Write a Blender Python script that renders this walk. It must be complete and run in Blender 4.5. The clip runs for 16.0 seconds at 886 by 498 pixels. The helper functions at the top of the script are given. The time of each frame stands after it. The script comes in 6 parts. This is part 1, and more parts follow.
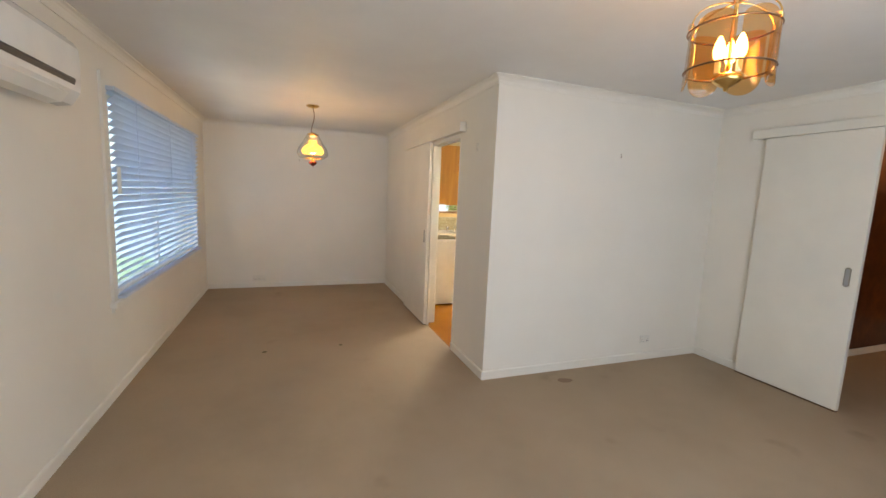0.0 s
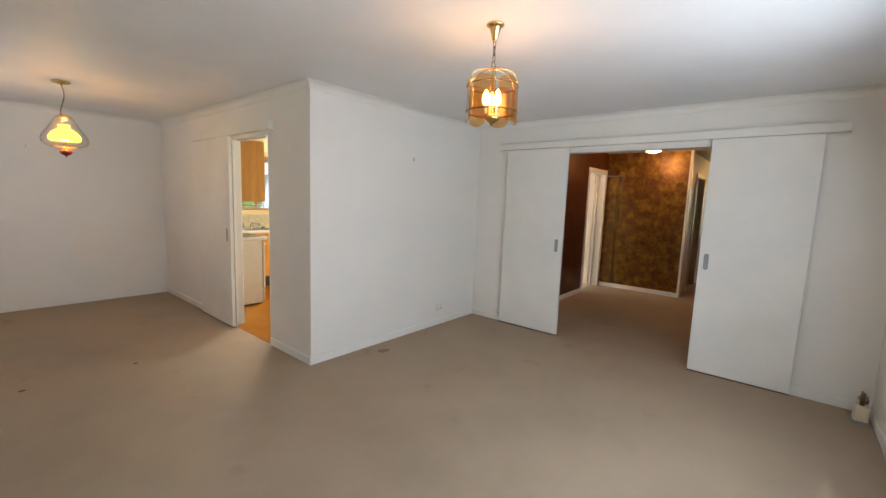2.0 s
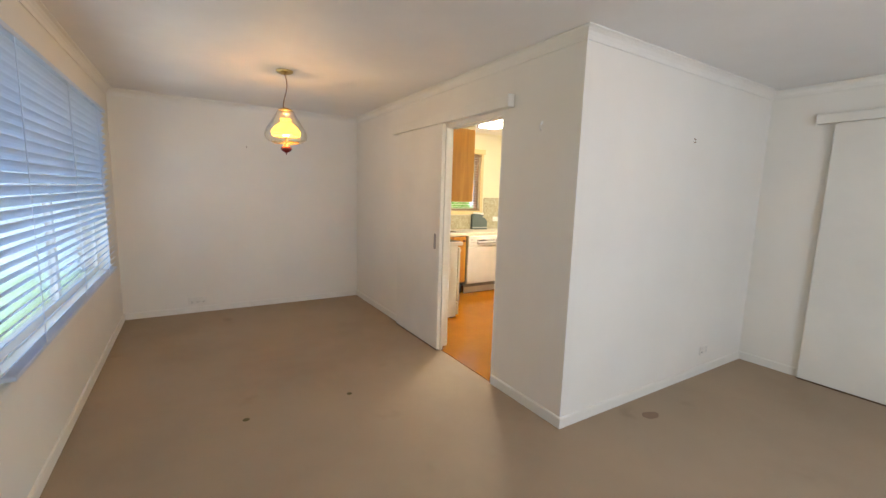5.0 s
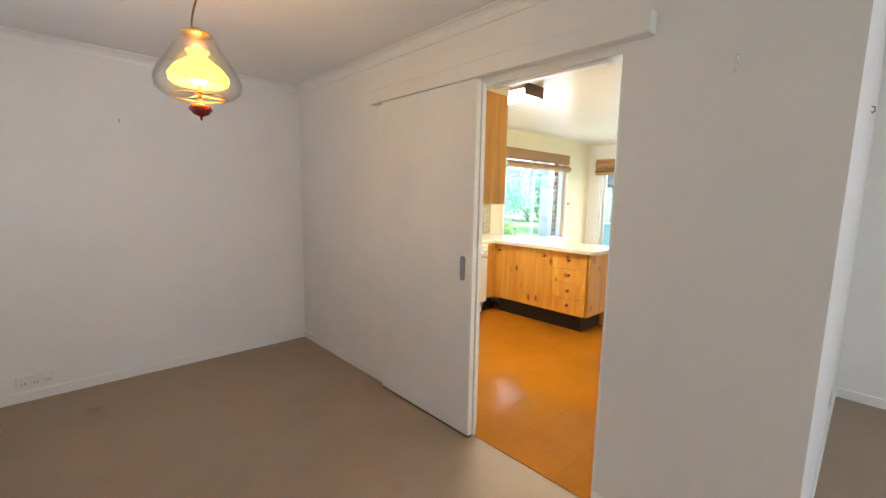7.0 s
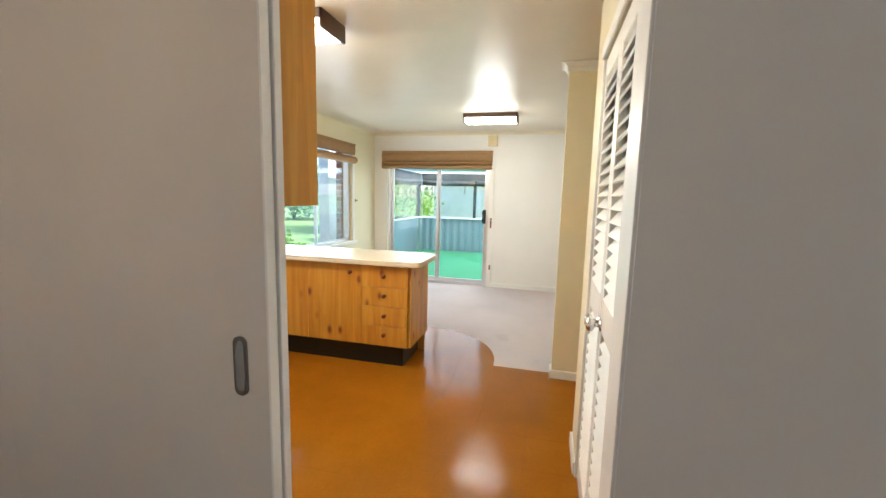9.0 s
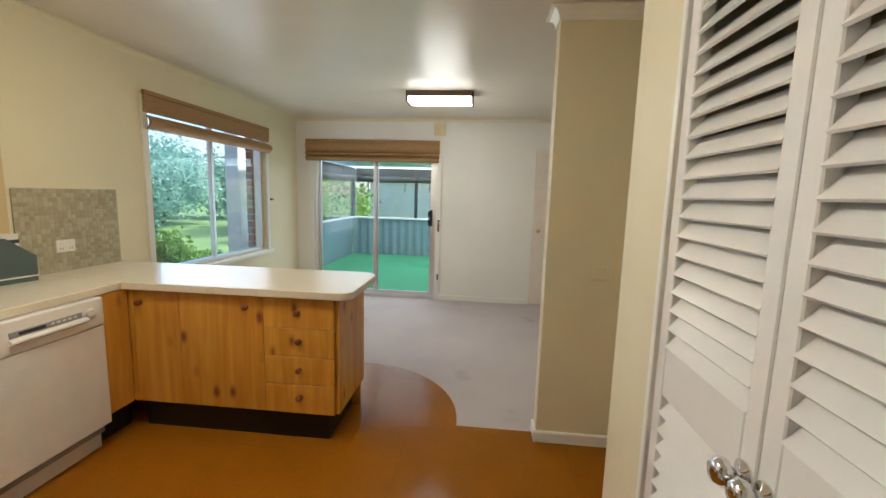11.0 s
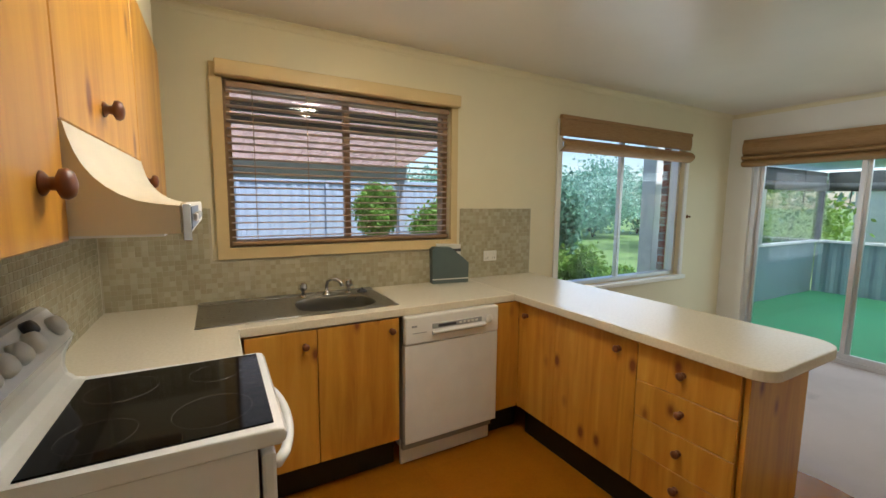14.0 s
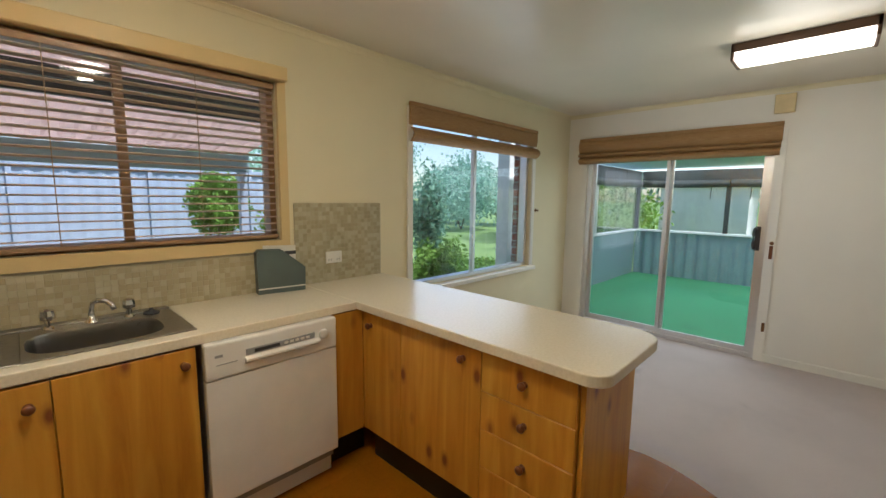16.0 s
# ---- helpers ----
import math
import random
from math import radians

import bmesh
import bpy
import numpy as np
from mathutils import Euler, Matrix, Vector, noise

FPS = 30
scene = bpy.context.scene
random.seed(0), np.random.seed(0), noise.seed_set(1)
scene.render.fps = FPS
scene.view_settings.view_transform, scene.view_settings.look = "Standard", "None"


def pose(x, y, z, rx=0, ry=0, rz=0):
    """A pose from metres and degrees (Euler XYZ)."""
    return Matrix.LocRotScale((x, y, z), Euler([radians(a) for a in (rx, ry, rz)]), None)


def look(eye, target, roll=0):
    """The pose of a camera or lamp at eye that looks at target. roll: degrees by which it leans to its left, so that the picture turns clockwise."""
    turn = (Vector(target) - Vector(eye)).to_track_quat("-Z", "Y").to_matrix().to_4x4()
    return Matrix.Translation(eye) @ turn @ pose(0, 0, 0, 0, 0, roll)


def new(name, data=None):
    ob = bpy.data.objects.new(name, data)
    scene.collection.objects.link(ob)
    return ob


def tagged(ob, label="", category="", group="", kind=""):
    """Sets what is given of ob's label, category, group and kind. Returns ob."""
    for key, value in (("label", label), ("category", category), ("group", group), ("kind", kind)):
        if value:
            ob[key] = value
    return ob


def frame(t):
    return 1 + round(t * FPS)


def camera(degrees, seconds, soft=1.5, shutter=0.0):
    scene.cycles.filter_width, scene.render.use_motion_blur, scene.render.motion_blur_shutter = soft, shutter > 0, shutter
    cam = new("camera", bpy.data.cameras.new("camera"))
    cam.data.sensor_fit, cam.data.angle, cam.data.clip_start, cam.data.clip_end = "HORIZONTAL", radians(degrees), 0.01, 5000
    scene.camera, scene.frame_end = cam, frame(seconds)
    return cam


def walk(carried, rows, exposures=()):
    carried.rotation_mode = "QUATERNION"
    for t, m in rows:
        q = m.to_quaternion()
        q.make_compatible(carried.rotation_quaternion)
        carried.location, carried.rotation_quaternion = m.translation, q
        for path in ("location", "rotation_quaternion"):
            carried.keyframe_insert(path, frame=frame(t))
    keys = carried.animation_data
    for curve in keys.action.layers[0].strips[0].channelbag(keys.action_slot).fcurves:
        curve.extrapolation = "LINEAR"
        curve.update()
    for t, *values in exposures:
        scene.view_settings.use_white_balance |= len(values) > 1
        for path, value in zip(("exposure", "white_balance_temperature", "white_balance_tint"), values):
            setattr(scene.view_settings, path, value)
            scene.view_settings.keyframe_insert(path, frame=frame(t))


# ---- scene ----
cam = camera(94.8, 16.0)
PATH = [
    (0, (-1.464, -2.857, 1.48), (-0.767, -0.999, 1.223), 2.5),
    (0.5, (-1.58, -2.934, 1.501), (-0.553, -1.236, 1.245), 2.5),
    (1, (-1.748, -2.979, 1.487), (-0.482, -1.449, 1.245), 2.4),
    (1.5, (-1.861, -3.036, 1.485), (-0.445, -1.644, 1.242), 2.2),
    (2, (-1.91, -3.063, 1.489), (-0.387, -1.79, 1.245), 2.1),
    (2.5, (-1.89, -3.066, 1.487), (-0.3, -1.877, 1.242), 2.0),
    (3, (-1.933, -2.984, 1.484), (-0.324, -1.822, 1.24), 2.0),
    (3.5, (-1.941, -2.799, 1.466), (-0.395, -1.554, 1.221), 2.1),
    (4, (-1.944, -2.456, 1.482), (-0.562, -1.035, 1.219), 2.1),
    (4.5, (-1.956, -2.061, 1.464), (-0.785, -0.462, 1.194), 1.9),
    (5, (-1.93, -1.653, 1.462), (-0.889, 0.032, 1.188), 1.7),
    (7.5, (-1.564, 0.215, 1.435), (-0.015, 1.453, 1.176), 1.0),
    (8, (-1.332, 0.438, 1.435), (0.403, 1.4, 1.179), 1.1),
    (8.5, (-1.087, 0.674, 1.42), (0.768, 1.374, 1.162), 1.2),
    (9, (-0.813, 0.86, 1.423), (1.109, 1.349, 1.164), 1.4),
    (11.5, (0.327, 1.149, 1.431), (2.3, 1.336, 1.168), 1.6),
    (12, (0.511, 1.189, 1.446), (2.469, 1.502, 1.186), 1.5),
    (12.5, (0.614, 1.236, 1.438), (2.474, 1.93, 1.196), 1.3),
    (13, (0.632, 1.247, 1.439), (2.225, 2.434, 1.21), 0.8),
    (13.5, (0.614, 1.227, 1.439), (1.865, 2.771, 1.215), 0.6),
    (14, (0.606, 1.217, 1.443), (1.57, 2.955, 1.216), 0.5),
    (14.5, (0.591, 1.217, 1.434), (1.374, 3.043, 1.209), 0.3),
    (15, (0.662, 1.271, 1.42), (1.432, 3.103, 1.19), 0.3),
    (15.5, (0.801, 1.358, 1.437), (1.789, 3.08, 1.197), 0.4),
    (16, (0.957, 1.351, 1.447), (2.394, 2.719, 1.195), 0.7),
]
EXPOSURES = [(0.0, 2.25, 6500, 10), (0.5, 2.27, 5950, 10), (1.0, 2.32, 5800, 10), (1.5, 2.27, 5850, 10), (2.5, 2.17, 6350, 10), (3.0, 2.2, 6450, 10), (4.0, 2.28, 6050, 10), (4.5, 2.3, 5900, 10), (5.0, 2.36, 6200, 10), (7.5, 2.38, 5750, 10), (8.0, 2.26, 5700, 10), (8.5, 2.12, 5900, 10), (9.0, 1.7, 5800, 10), (11.5, 0.87, 5800, 10), (12.5, 0.74, 5450, 10), (13.5, 0.52, 6000, 10), (14.5, 0.65, 5800, 10), (15.5, 0.7, 5600, 10), (16.0, 0.52, 6000, 10)]
walk(cam, [(t, look(eye, target, roll)) for t, eye, target, roll in PATH], EXPOSURES)

# ---- daylight ----
world = bpy.data.worlds.new("sky")
scene.world = world
world.use_nodes = True
wn = world.node_tree
sky = wn.nodes.new("ShaderNodeTexSky")
sky.sky_type, sky.sun_disc = "NISHITA", False
sky.sun_elevation, sky.sun_rotation = radians(62), radians(162)
wn.links.new(sky.outputs[0], wn.nodes["Background"].inputs[0])
wn.nodes["Background"].inputs[1].default_value = 0.15
sun = new("sun", bpy.data.lights.new("sun", "SUN"))
sun.data.energy, sun.data.angle, sun.data.color = 5.0, radians(3), (1, 0.97, 0.93)
sun.matrix_world = look((2, -6, 12), (0, 0, 0))

DIM = 0.65


def area(name, x, y, z, rx, rz, w, h, watts, colour):
    ob = new(name, bpy.data.lights.new(name, "AREA"))
    ob.data.shape, ob.data.size, ob.data.size_y, ob.data.energy, ob.data.color = "RECTANGLE", w, h, watts * DIM, colour
    ob.matrix_world = pose(x, y, z, rx, 0, rz)
    return ob


DAY = (0.86, 0.93, 1.0)
area("sky_light_living_window", -2.53, 1.9, 1.38, 74, -90, 2.5, 1.3, 1.6, DAY)
area("sky_light_back_window", -0.2, -3.60, 1.35, 82, 0, 2.1, 1.4, 19.5, DAY)
area("sky_light_kitchen_window", 1.35, 3.60, 1.65, 90, 180, 1.35, 0.85, 1.8, DAY)
area("sky_light_family_window", 3.88, 3.66, 1.3, 90, 180, 1.6, 1.1, 8, DAY)
area("sky_light_glass_door", 5.50, 2.6, 1.0, 90, 90, 1.6, 1.7, 3, (0.88, 1.0, 1.0))
# Added lamp below the sunroom ceiling, stands in for daylight through the sheet.
area("sky_light_sunroom_roof", 7.75, 1.75, 1.98, 0, 0, 3.9, 4.6, 90, DAY)


def bulb(name, x, y, z, watts, colour, r=0.03):
    ob = new(name, bpy.data.lights.new(name, "POINT"))
    ob.data.energy, ob.data.color, ob.data.shadow_soft_size = watts * DIM, colour, r
    ob.location = (x, y, z)
    return ob


WARM = (1.0, 0.50, 0.22)
bulb("living_lamp_light", -0.04, -1.80, 2.06, 1.35, WARM, 0.04)
bulb("dining_lamp_light", -1.24, 1.98, 1.97, 1.1, WARM, 0.04)
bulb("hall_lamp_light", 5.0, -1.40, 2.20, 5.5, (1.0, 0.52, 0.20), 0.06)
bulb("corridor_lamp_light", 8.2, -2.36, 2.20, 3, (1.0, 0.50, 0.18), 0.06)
TUBE = (1.0, 0.94, 0.80)
area("kitchen_tube_light", 1.38, 2.40, 2.295, 0, 90, 0.55, 0.12, 4, (1.0, 0.85, 0.60))
for dy in (-0.16, 0.16):
    bulb("kitchen_tube_glow", 1.38, 2.41 + dy, 2.27, 7.5, (1.0, 0.85, 0.60), 0.05)
# Extra lamp beside the tube, aimed through the doorway to brighten the carpet.
area("doorway_wedge_light", 1.225, 2.41, 2.33, 62, 130, 0.55, 0.07, 18, (1.0, 0.93, 0.82))
area("family_tube_light", 4.20, 1.58, 2.295, 0, 90, 0.6, 0.12, 4, TUBE)
# Unseen lamp hung below the fixture, added to spread light over the ceiling.
bulb("family_ceiling_fill", 4.20, 1.58, 2.05, 8, TUBE, 0.22)


# ---- materials ----
def mat(name, colour, rough=0.6, metal=0.0, spec=0.5):
    m = bpy.data.materials.new(name)
    m.use_nodes = True
    b = m.node_tree.nodes["Principled BSDF"]
    b.inputs["Base Color"].default_value = (*colour, 1)
    b.inputs["Roughness"].default_value = rough
    b.inputs["Metallic"].default_value = metal
    b.inputs["Specular IOR Level"].default_value = spec
    return m, m.node_tree, b


def coords(nt, scale=(1, 1, 1), source="Object"):
    c = nt.nodes.new("ShaderNodeTexCoord")
    mp = nt.nodes.new("ShaderNodeMapping")
    mp.inputs["Scale"].default_value = scale
    nt.links.new(c.outputs[source], mp.inputs[0])
    return mp.outputs[0]


def world_coords(nt, scale=(1, 1, 1), shift=None):
    g = nt.nodes.new("ShaderNodeNewGeometry")
    mp = nt.nodes.new("ShaderNodeMapping")
    mp.inputs["Scale"].default_value = scale
    nt.links.new(g.outputs["Position"], mp.inputs[0])
    if shift:
        nt.links.new(shift, mp.inputs["Location"])
    return mp.outputs[0]


def noise_tex(nt, vec, scale, detail=4, rough=0.55, distort=0.0):
    n = nt.nodes.new("ShaderNodeTexNoise")
    n.inputs["Scale"].default_value, n.inputs["Detail"].default_value = scale, detail
    n.inputs["Roughness"].default_value, n.inputs["Distortion"].default_value = rough, distort
    nt.links.new(vec, n.inputs["Vector"])
    return n.outputs["Fac"]


def ramp(nt, fac, stops):
    r = nt.nodes.new("ShaderNodeValToRGB")
    while len(r.color_ramp.elements) < len(stops):
        r.color_ramp.elements.new(0.5)
    for e, (p, c) in zip(r.color_ramp.elements, stops):
        e.position, e.color = p, (*c, 1)
    nt.links.new(fac, r.inputs[0])
    return r.outputs[0]


def mix(nt, fac, a, b, mode="MIX"):
    m = nt.nodes.new("ShaderNodeMix")
    m.data_type, m.blend_type = "RGBA", mode
    for sock, v in ((m.inputs[0], fac), (m.inputs[6], a), (m.inputs[7], b)):
        if isinstance(v, (int, float)):
            sock.default_value = v
        elif isinstance(v, tuple):
            sock.default_value = (*v, 1)
        else:
            nt.links.new(v, sock)
    return m.outputs[2]


def bump(nt, b, height, strength, dist=0.01):
    n = nt.nodes.new("ShaderNodeBump")
    n.inputs["Strength"].default_value, n.inputs["Distance"].default_value = strength, dist
    nt.links.new(height, n.inputs["Height"])
    nt.links.new(n.outputs[0], b.inputs["Normal"])


def paint(name, colour, rough=0.55, vary=0.02, bumpy=0.12):
    m, nt, b = mat(name, colour, rough, 0, 0.3)
    v = world_coords(nt)
    big = noise_tex(nt, v, 1.3, 5, 0.6)
    dark = tuple(c * (1 - vary * 2) for c in colour)
    light = tuple(min(1, c * (1 + vary)) for c in colour)
    nt.links.new(ramp(nt, big, [(0.3, dark), (0.7, light)]), b.inputs["Base Color"])
    fine = noise_tex(nt, v, 160, 3)
    bump(nt, b, fine, bumpy, 0.002)
    return m


def pine(name, tint=1.0, rough=0.38):
    """Knotty pine boards with the grain standing upright."""
    m, nt, b = mat(name, (0.5, 0.25, 0.07), rough)
    info = nt.nodes.new("ShaderNodeObjectInfo")
    comb = nt.nodes.new("ShaderNodeCombineXYZ")
    mul = nt.nodes.new("ShaderNodeMath")
    mul.operation = "MULTIPLY"
    mul.inputs[1].default_value = 7.0
    nt.links.new(info.outputs["Random"], mul.inputs[0])
    for i in range(3):
        nt.links.new(mul.outputs[0], comb.inputs[i])
    v = world_coords(nt, (1, 1, 0.09), comb.outputs[0])
    grain = noise_tex(nt, v, 17, 6, 0.55, 0.6)
    base = ramp(nt, grain, [(0.26, (0.43 * tint, 0.185 * tint, 0.019 * tint)), (0.5, (0.57 * tint, 0.29 * tint, 0.036 * tint)), (0.75, (0.67 * tint, 0.385 * tint, 0.064 * tint))])
    wide = noise_tex(nt, world_coords(nt, (1, 1, 0.02), comb.outputs[0]), 7.5, 1)
    base = mix(nt, 0.55, base, ramp(nt, wide, [(0.40, (0.80, 0.62, 0.42)), (0.48, (1, 0.96, 0.88)), (0.60, (0.92, 0.80, 0.62))]), "MULTIPLY")
    knots = nt.nodes.new("ShaderNodeTexVoronoi")
    knots.inputs["Scale"].default_value = 6.2
    nt.links.new(world_coords(nt, (1.35, 1.35, 0.72), comb.outputs[0]), knots.inputs["Vector"])
    kfac = ramp(nt, knots.outputs["Distance"], [(0.10, (1, 1, 1)), (0.17, (0.35, 0.35, 0.35)), (0.26, (0, 0, 0))])
    pick = nt.nodes.new("ShaderNodeSeparateColor")
    nt.links.new(knots.outputs["Color"], pick.inputs[0])
    keep = nt.nodes.new("ShaderNodeMath")
    keep.operation = "GREATER_THAN"
    keep.inputs[1].default_value = 0.55
    nt.links.new(pick.outputs[0], keep.inputs[0])
    both = nt.nodes.new("ShaderNodeMath")
    both.operation = "MULTIPLY"
    nt.links.new(kfac, both.inputs[0])
    nt.links.new(keep.outputs[0], both.inputs[1])
    nt.links.new(mix(nt, both.outputs[0], base, (0.20, 0.055, 0.014)), b.inputs["Base Color"])
    bump(nt, b, grain, 0.08, 0.003)
    return m


def carpet(name, colour):
    m, nt, b = mat(name, colour, 0.95, 0, 0.1)
    v = world_coords(nt)
    big = noise_tex(nt, v, 0.9, 6, 0.62)
    worn = ramp(nt, big, [(0.3, tuple(c * 0.87 for c in colour)), (0.5, colour), (0.72, tuple(c * 1.08 for c in colour))])
    stain = noise_tex(nt, v, 2.6, 3, 0.5)
    worn = mix(nt, ramp(nt, stain, [(0.66, (0, 0, 0)), (0.76, (0.45, 0.45, 0.45))]), worn, tuple(c * 0.62 for c in colour))
    fine = noise_tex(nt, v, 240, 2)
    col = mix(nt, 0.35, worn, ramp(nt, fine, [(0.3, (0.55, 0.55, 0.55)), (0.7, (1.2, 1.2, 1.2))]), "MULTIPLY")
    nt.links.new(col, b.inputs["Base Color"])
    bump(nt, b, fine, 0.6, 0.006)
    return m


def metal(name, colour, rough=0.25):
    m, nt, b = mat(name, colour, rough, 1.0)
    n = noise_tex(nt, world_coords(nt, (1, 1, 1)), 40, 3)
    r = nt.nodes.new("ShaderNodeMapRange")
    r.inputs["To Min"].default_value, r.inputs["To Max"].default_value = rough * 0.7, rough * 1.4
    nt.links.new(n, r.inputs[0])
    nt.links.new(r.outputs[0], b.inputs["Roughness"])
    return m


def plain(name, colour, rough=0.5, metallic=0.0, vary=0.08):
    m, nt, b = mat(name, colour, rough, metallic)
    n = noise_tex(nt, world_coords(nt), 9, 4)
    nt.links.new(ramp(nt, n, [(0.3, tuple(c * (1 - vary) for c in colour)), (0.7, tuple(min(1, c * (1 + vary)) for c in colour))]), b.inputs["Base Color"])
    return m


def emit(name, colour, strength):
    m, nt, b = mat(name, colour, 0.4)
    b.inputs["Emission Color"].default_value = (*colour, 1)
    b.inputs["Emission Strength"].default_value = strength * DIM
    return m


def glass(name, tint=(1, 1, 1), gloss=1.0):
    m = bpy.data.materials.new(name)
    m.use_nodes = True
    nt = m.node_tree
    nt.nodes.remove(nt.nodes["Principled BSDF"])
    tr, gl = nt.nodes.new("ShaderNodeBsdfTransparent"), nt.nodes.new("ShaderNodeBsdfGlossy")
    tr.inputs[0].default_value = (*tint, 1)
    gl.inputs["Roughness"].default_value = 0.02
    lw = nt.nodes.new("ShaderNodeLayerWeight")
    fr = nt.nodes.new("ShaderNodeMapRange")
    fr.interpolation_type = "SMOOTHERSTEP"
    fr.inputs["From Min"].default_value, fr.inputs["From Max"].default_value = 0.35, 1.0
    fr.inputs["To Min"].default_value, fr.inputs["To Max"].default_value = 0.045, 0.75
    nt.links.new(lw.outputs["Facing"], fr.inputs[0])
    mul = nt.nodes.new("ShaderNodeMath")
    mul.operation = "MULTIPLY"
    mul.inputs[1].default_value = gloss
    nt.links.new(fr.outputs[0], mul.inputs[0])
    mx = nt.nodes.new("ShaderNodeMixShader")
    nt.links.new(mul.outputs[0], mx.inputs[0])
    nt.links.new(tr.outputs[0], mx.inputs[1])
    nt.links.new(gl.outputs[0], mx.inputs[2])
    nt.links.new(mx.outputs[0], nt.nodes["Material Output"].inputs[0])
    return m


def leafy(name, a, bcol):
    m, nt, b = mat(name, a, 0.6)
    n = noise_tex(nt, world_coords(nt), 3.5, 4)
    isl = nt.nodes.new("ShaderNodeNewGeometry").outputs["Random Per Island"]
    c1 = ramp(nt, n, [(0.35, a), (0.65, bcol)])
    nt.links.new(mix(nt, 0.5, c1, ramp(nt, isl, [(0.0, tuple(c * 0.5 for c in a)), (1.0, tuple(c * 1.4 for c in bcol))])), b.inputs["Base Color"])
    tl = nt.nodes.new("ShaderNodeBsdfTranslucent")
    tl.inputs[0].default_value = (*bcol, 1)
    mx = nt.nodes.new("ShaderNodeMixShader")
    mx.inputs[0].default_value = 0.45
    nt.links.new(b.outputs[0], mx.inputs[1])
    nt.links.new(tl.outputs[0], mx.inputs[2])
    nt.links.new(mx.outputs[0], nt.nodes["Material Output"].inputs[0])
    return m


M_WALL = paint("wall_paint", (0.80, 0.775, 0.71))
M_KWALL = paint("kitchen_paint", (0.735, 0.664, 0.46))
M_CEIL = paint("ceiling_paint", (0.80, 0.79, 0.77), 0.6, 0.03, 0.1)
M_CEIL2 = paint("kitchen_ceiling_gloss", (0.70, 0.635, 0.53), 0.3, 0.03, 0.06)
M_TRIM = paint("trim_gloss", (0.80, 0.78, 0.72), 0.3, 0.03, 0.03)
M_DOOR = paint("door_paint", (0.79, 0.77, 0.70), 0.4, 0.04, 0.05)
M_CREAM = paint("window_cream", (0.66, 0.50, 0.25), 0.4, 0.05, 0.05)
M_CARPET = carpet("taupe_carpet", (0.40, 0.312, 0.222))
M_CARPET2 = carpet("grey_carpet", (0.56, 0.495, 0.475))
M_PINE = pine("knotty_pine")
M_PINE2 = pine("pale_pine", 1.12, 0.35)
M_KNOB = plain("dark_knob_wood", (0.16, 0.05, 0.015), 0.35)
M_BLACK = plain("black_plinth", (0.006, 0.0055, 0.005), 0.5)
M_STEEL = metal("stainless", (0.33, 0.315, 0.285), 0.3)
M_CHROME = metal("chrome", (0.75, 0.75, 0.75), 0.08)
M_BRASS = metal("brass", (0.75, 0.52, 0.2), 0.2)
M_BRONZE = metal("aged_bronze", (0.22, 0.12, 0.06), 0.35)
M_ALU = metal("aluminium", (0.72, 0.72, 0.72), 0.35)
M_WHITE = plain("white_enamel", (0.80, 0.79, 0.75), 0.22, 0, 0.03)
M_PLASTIC = plain("white_plastic", (0.74, 0.72, 0.66), 0.4, 0, 0.03)
M_CREAMPL = plain("cream_plastic", (0.70, 0.62, 0.46), 0.35, 0, 0.03)
M_GREYPL = plain("grey_plastic", (0.30, 0.31, 0.31), 0.4)
M_DARKPL = plain("dark_plastic", (0.03, 0.03, 0.035), 0.35)
M_BIN = plain("grey_green_plastic", (0.085, 0.115, 0.11), 0.5)
M_HOB = plain("ceramic_glass", (0.004, 0.0035, 0.0035), 0.07)
M_HOB.node_tree.nodes["Principled BSDF"].inputs["Specular IOR Level"].default_value = 0.16
M_RING = plain("hob_ring", (0.10, 0.085, 0.075), 0.2)
M_GLASS = glass("window_glass")
M_AMBER = glass("amber_glass", (1.0, 0.78, 0.48))
M_CLEAR = glass("clear_glass", (0.98, 0.97, 0.95), 0.9)
M_BULB = emit("bulb_glow", (1.0, 0.60, 0.22), 11)
M_AMBERBOWL = emit("lit_amber_bowl", (1.0, 0.55, 0.04), 1.7)
M_TUBEGLOW = emit("tube_diffuser", (1.0, 0.93, 0.80), 6)
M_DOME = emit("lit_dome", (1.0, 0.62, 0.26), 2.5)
M_RUBY = plain("ruby_wood", (0.16, 0.012, 0.006), 0.2)
M_TIMBER = plain("dark_timber_trim", (0.10, 0.05, 0.025), 0.4)
M_BSLAT = plain("brown_slat", (0.60, 0.45, 0.37), 0.45)
M_BFRAME = plain("bronze_window_frame", (0.32, 0.20, 0.105), 0.4)
M_TURF = carpet("green_turf", (0.09, 0.34, 0.17))
M_TIN = plain("grey_green_tin", (0.24, 0.34, 0.38), 0.4, 0.2)
M_FENCE = plain("pale_fence_steel", (0.36, 0.42, 0.54), 0.45)
M_POST = plain("dark_post", (0.035, 0.04, 0.04), 0.5)
M_BRICK = plain("red_brick", (0.30, 0.09, 0.055), 0.85, 0, 0.25)
M_MORTAR = plain("mortar", (0.42, 0.38, 0.34), 0.9)
M_WOOD = plain("trunk_bark", (0.09, 0.06, 0.04), 0.9, 0, 0.3)
M_GRASS = leafy("lawn", (0.15, 0.28, 0.08), (0.28, 0.42, 0.15))
M_LEAF1 = leafy("dark_leaves", (0.08, 0.20, 0.15), (0.19, 0.38, 0.27))
M_LEAF2 = leafy("bright_leaves", (0.09, 0.20, 0.02), (0.20, 0.36, 0.05))
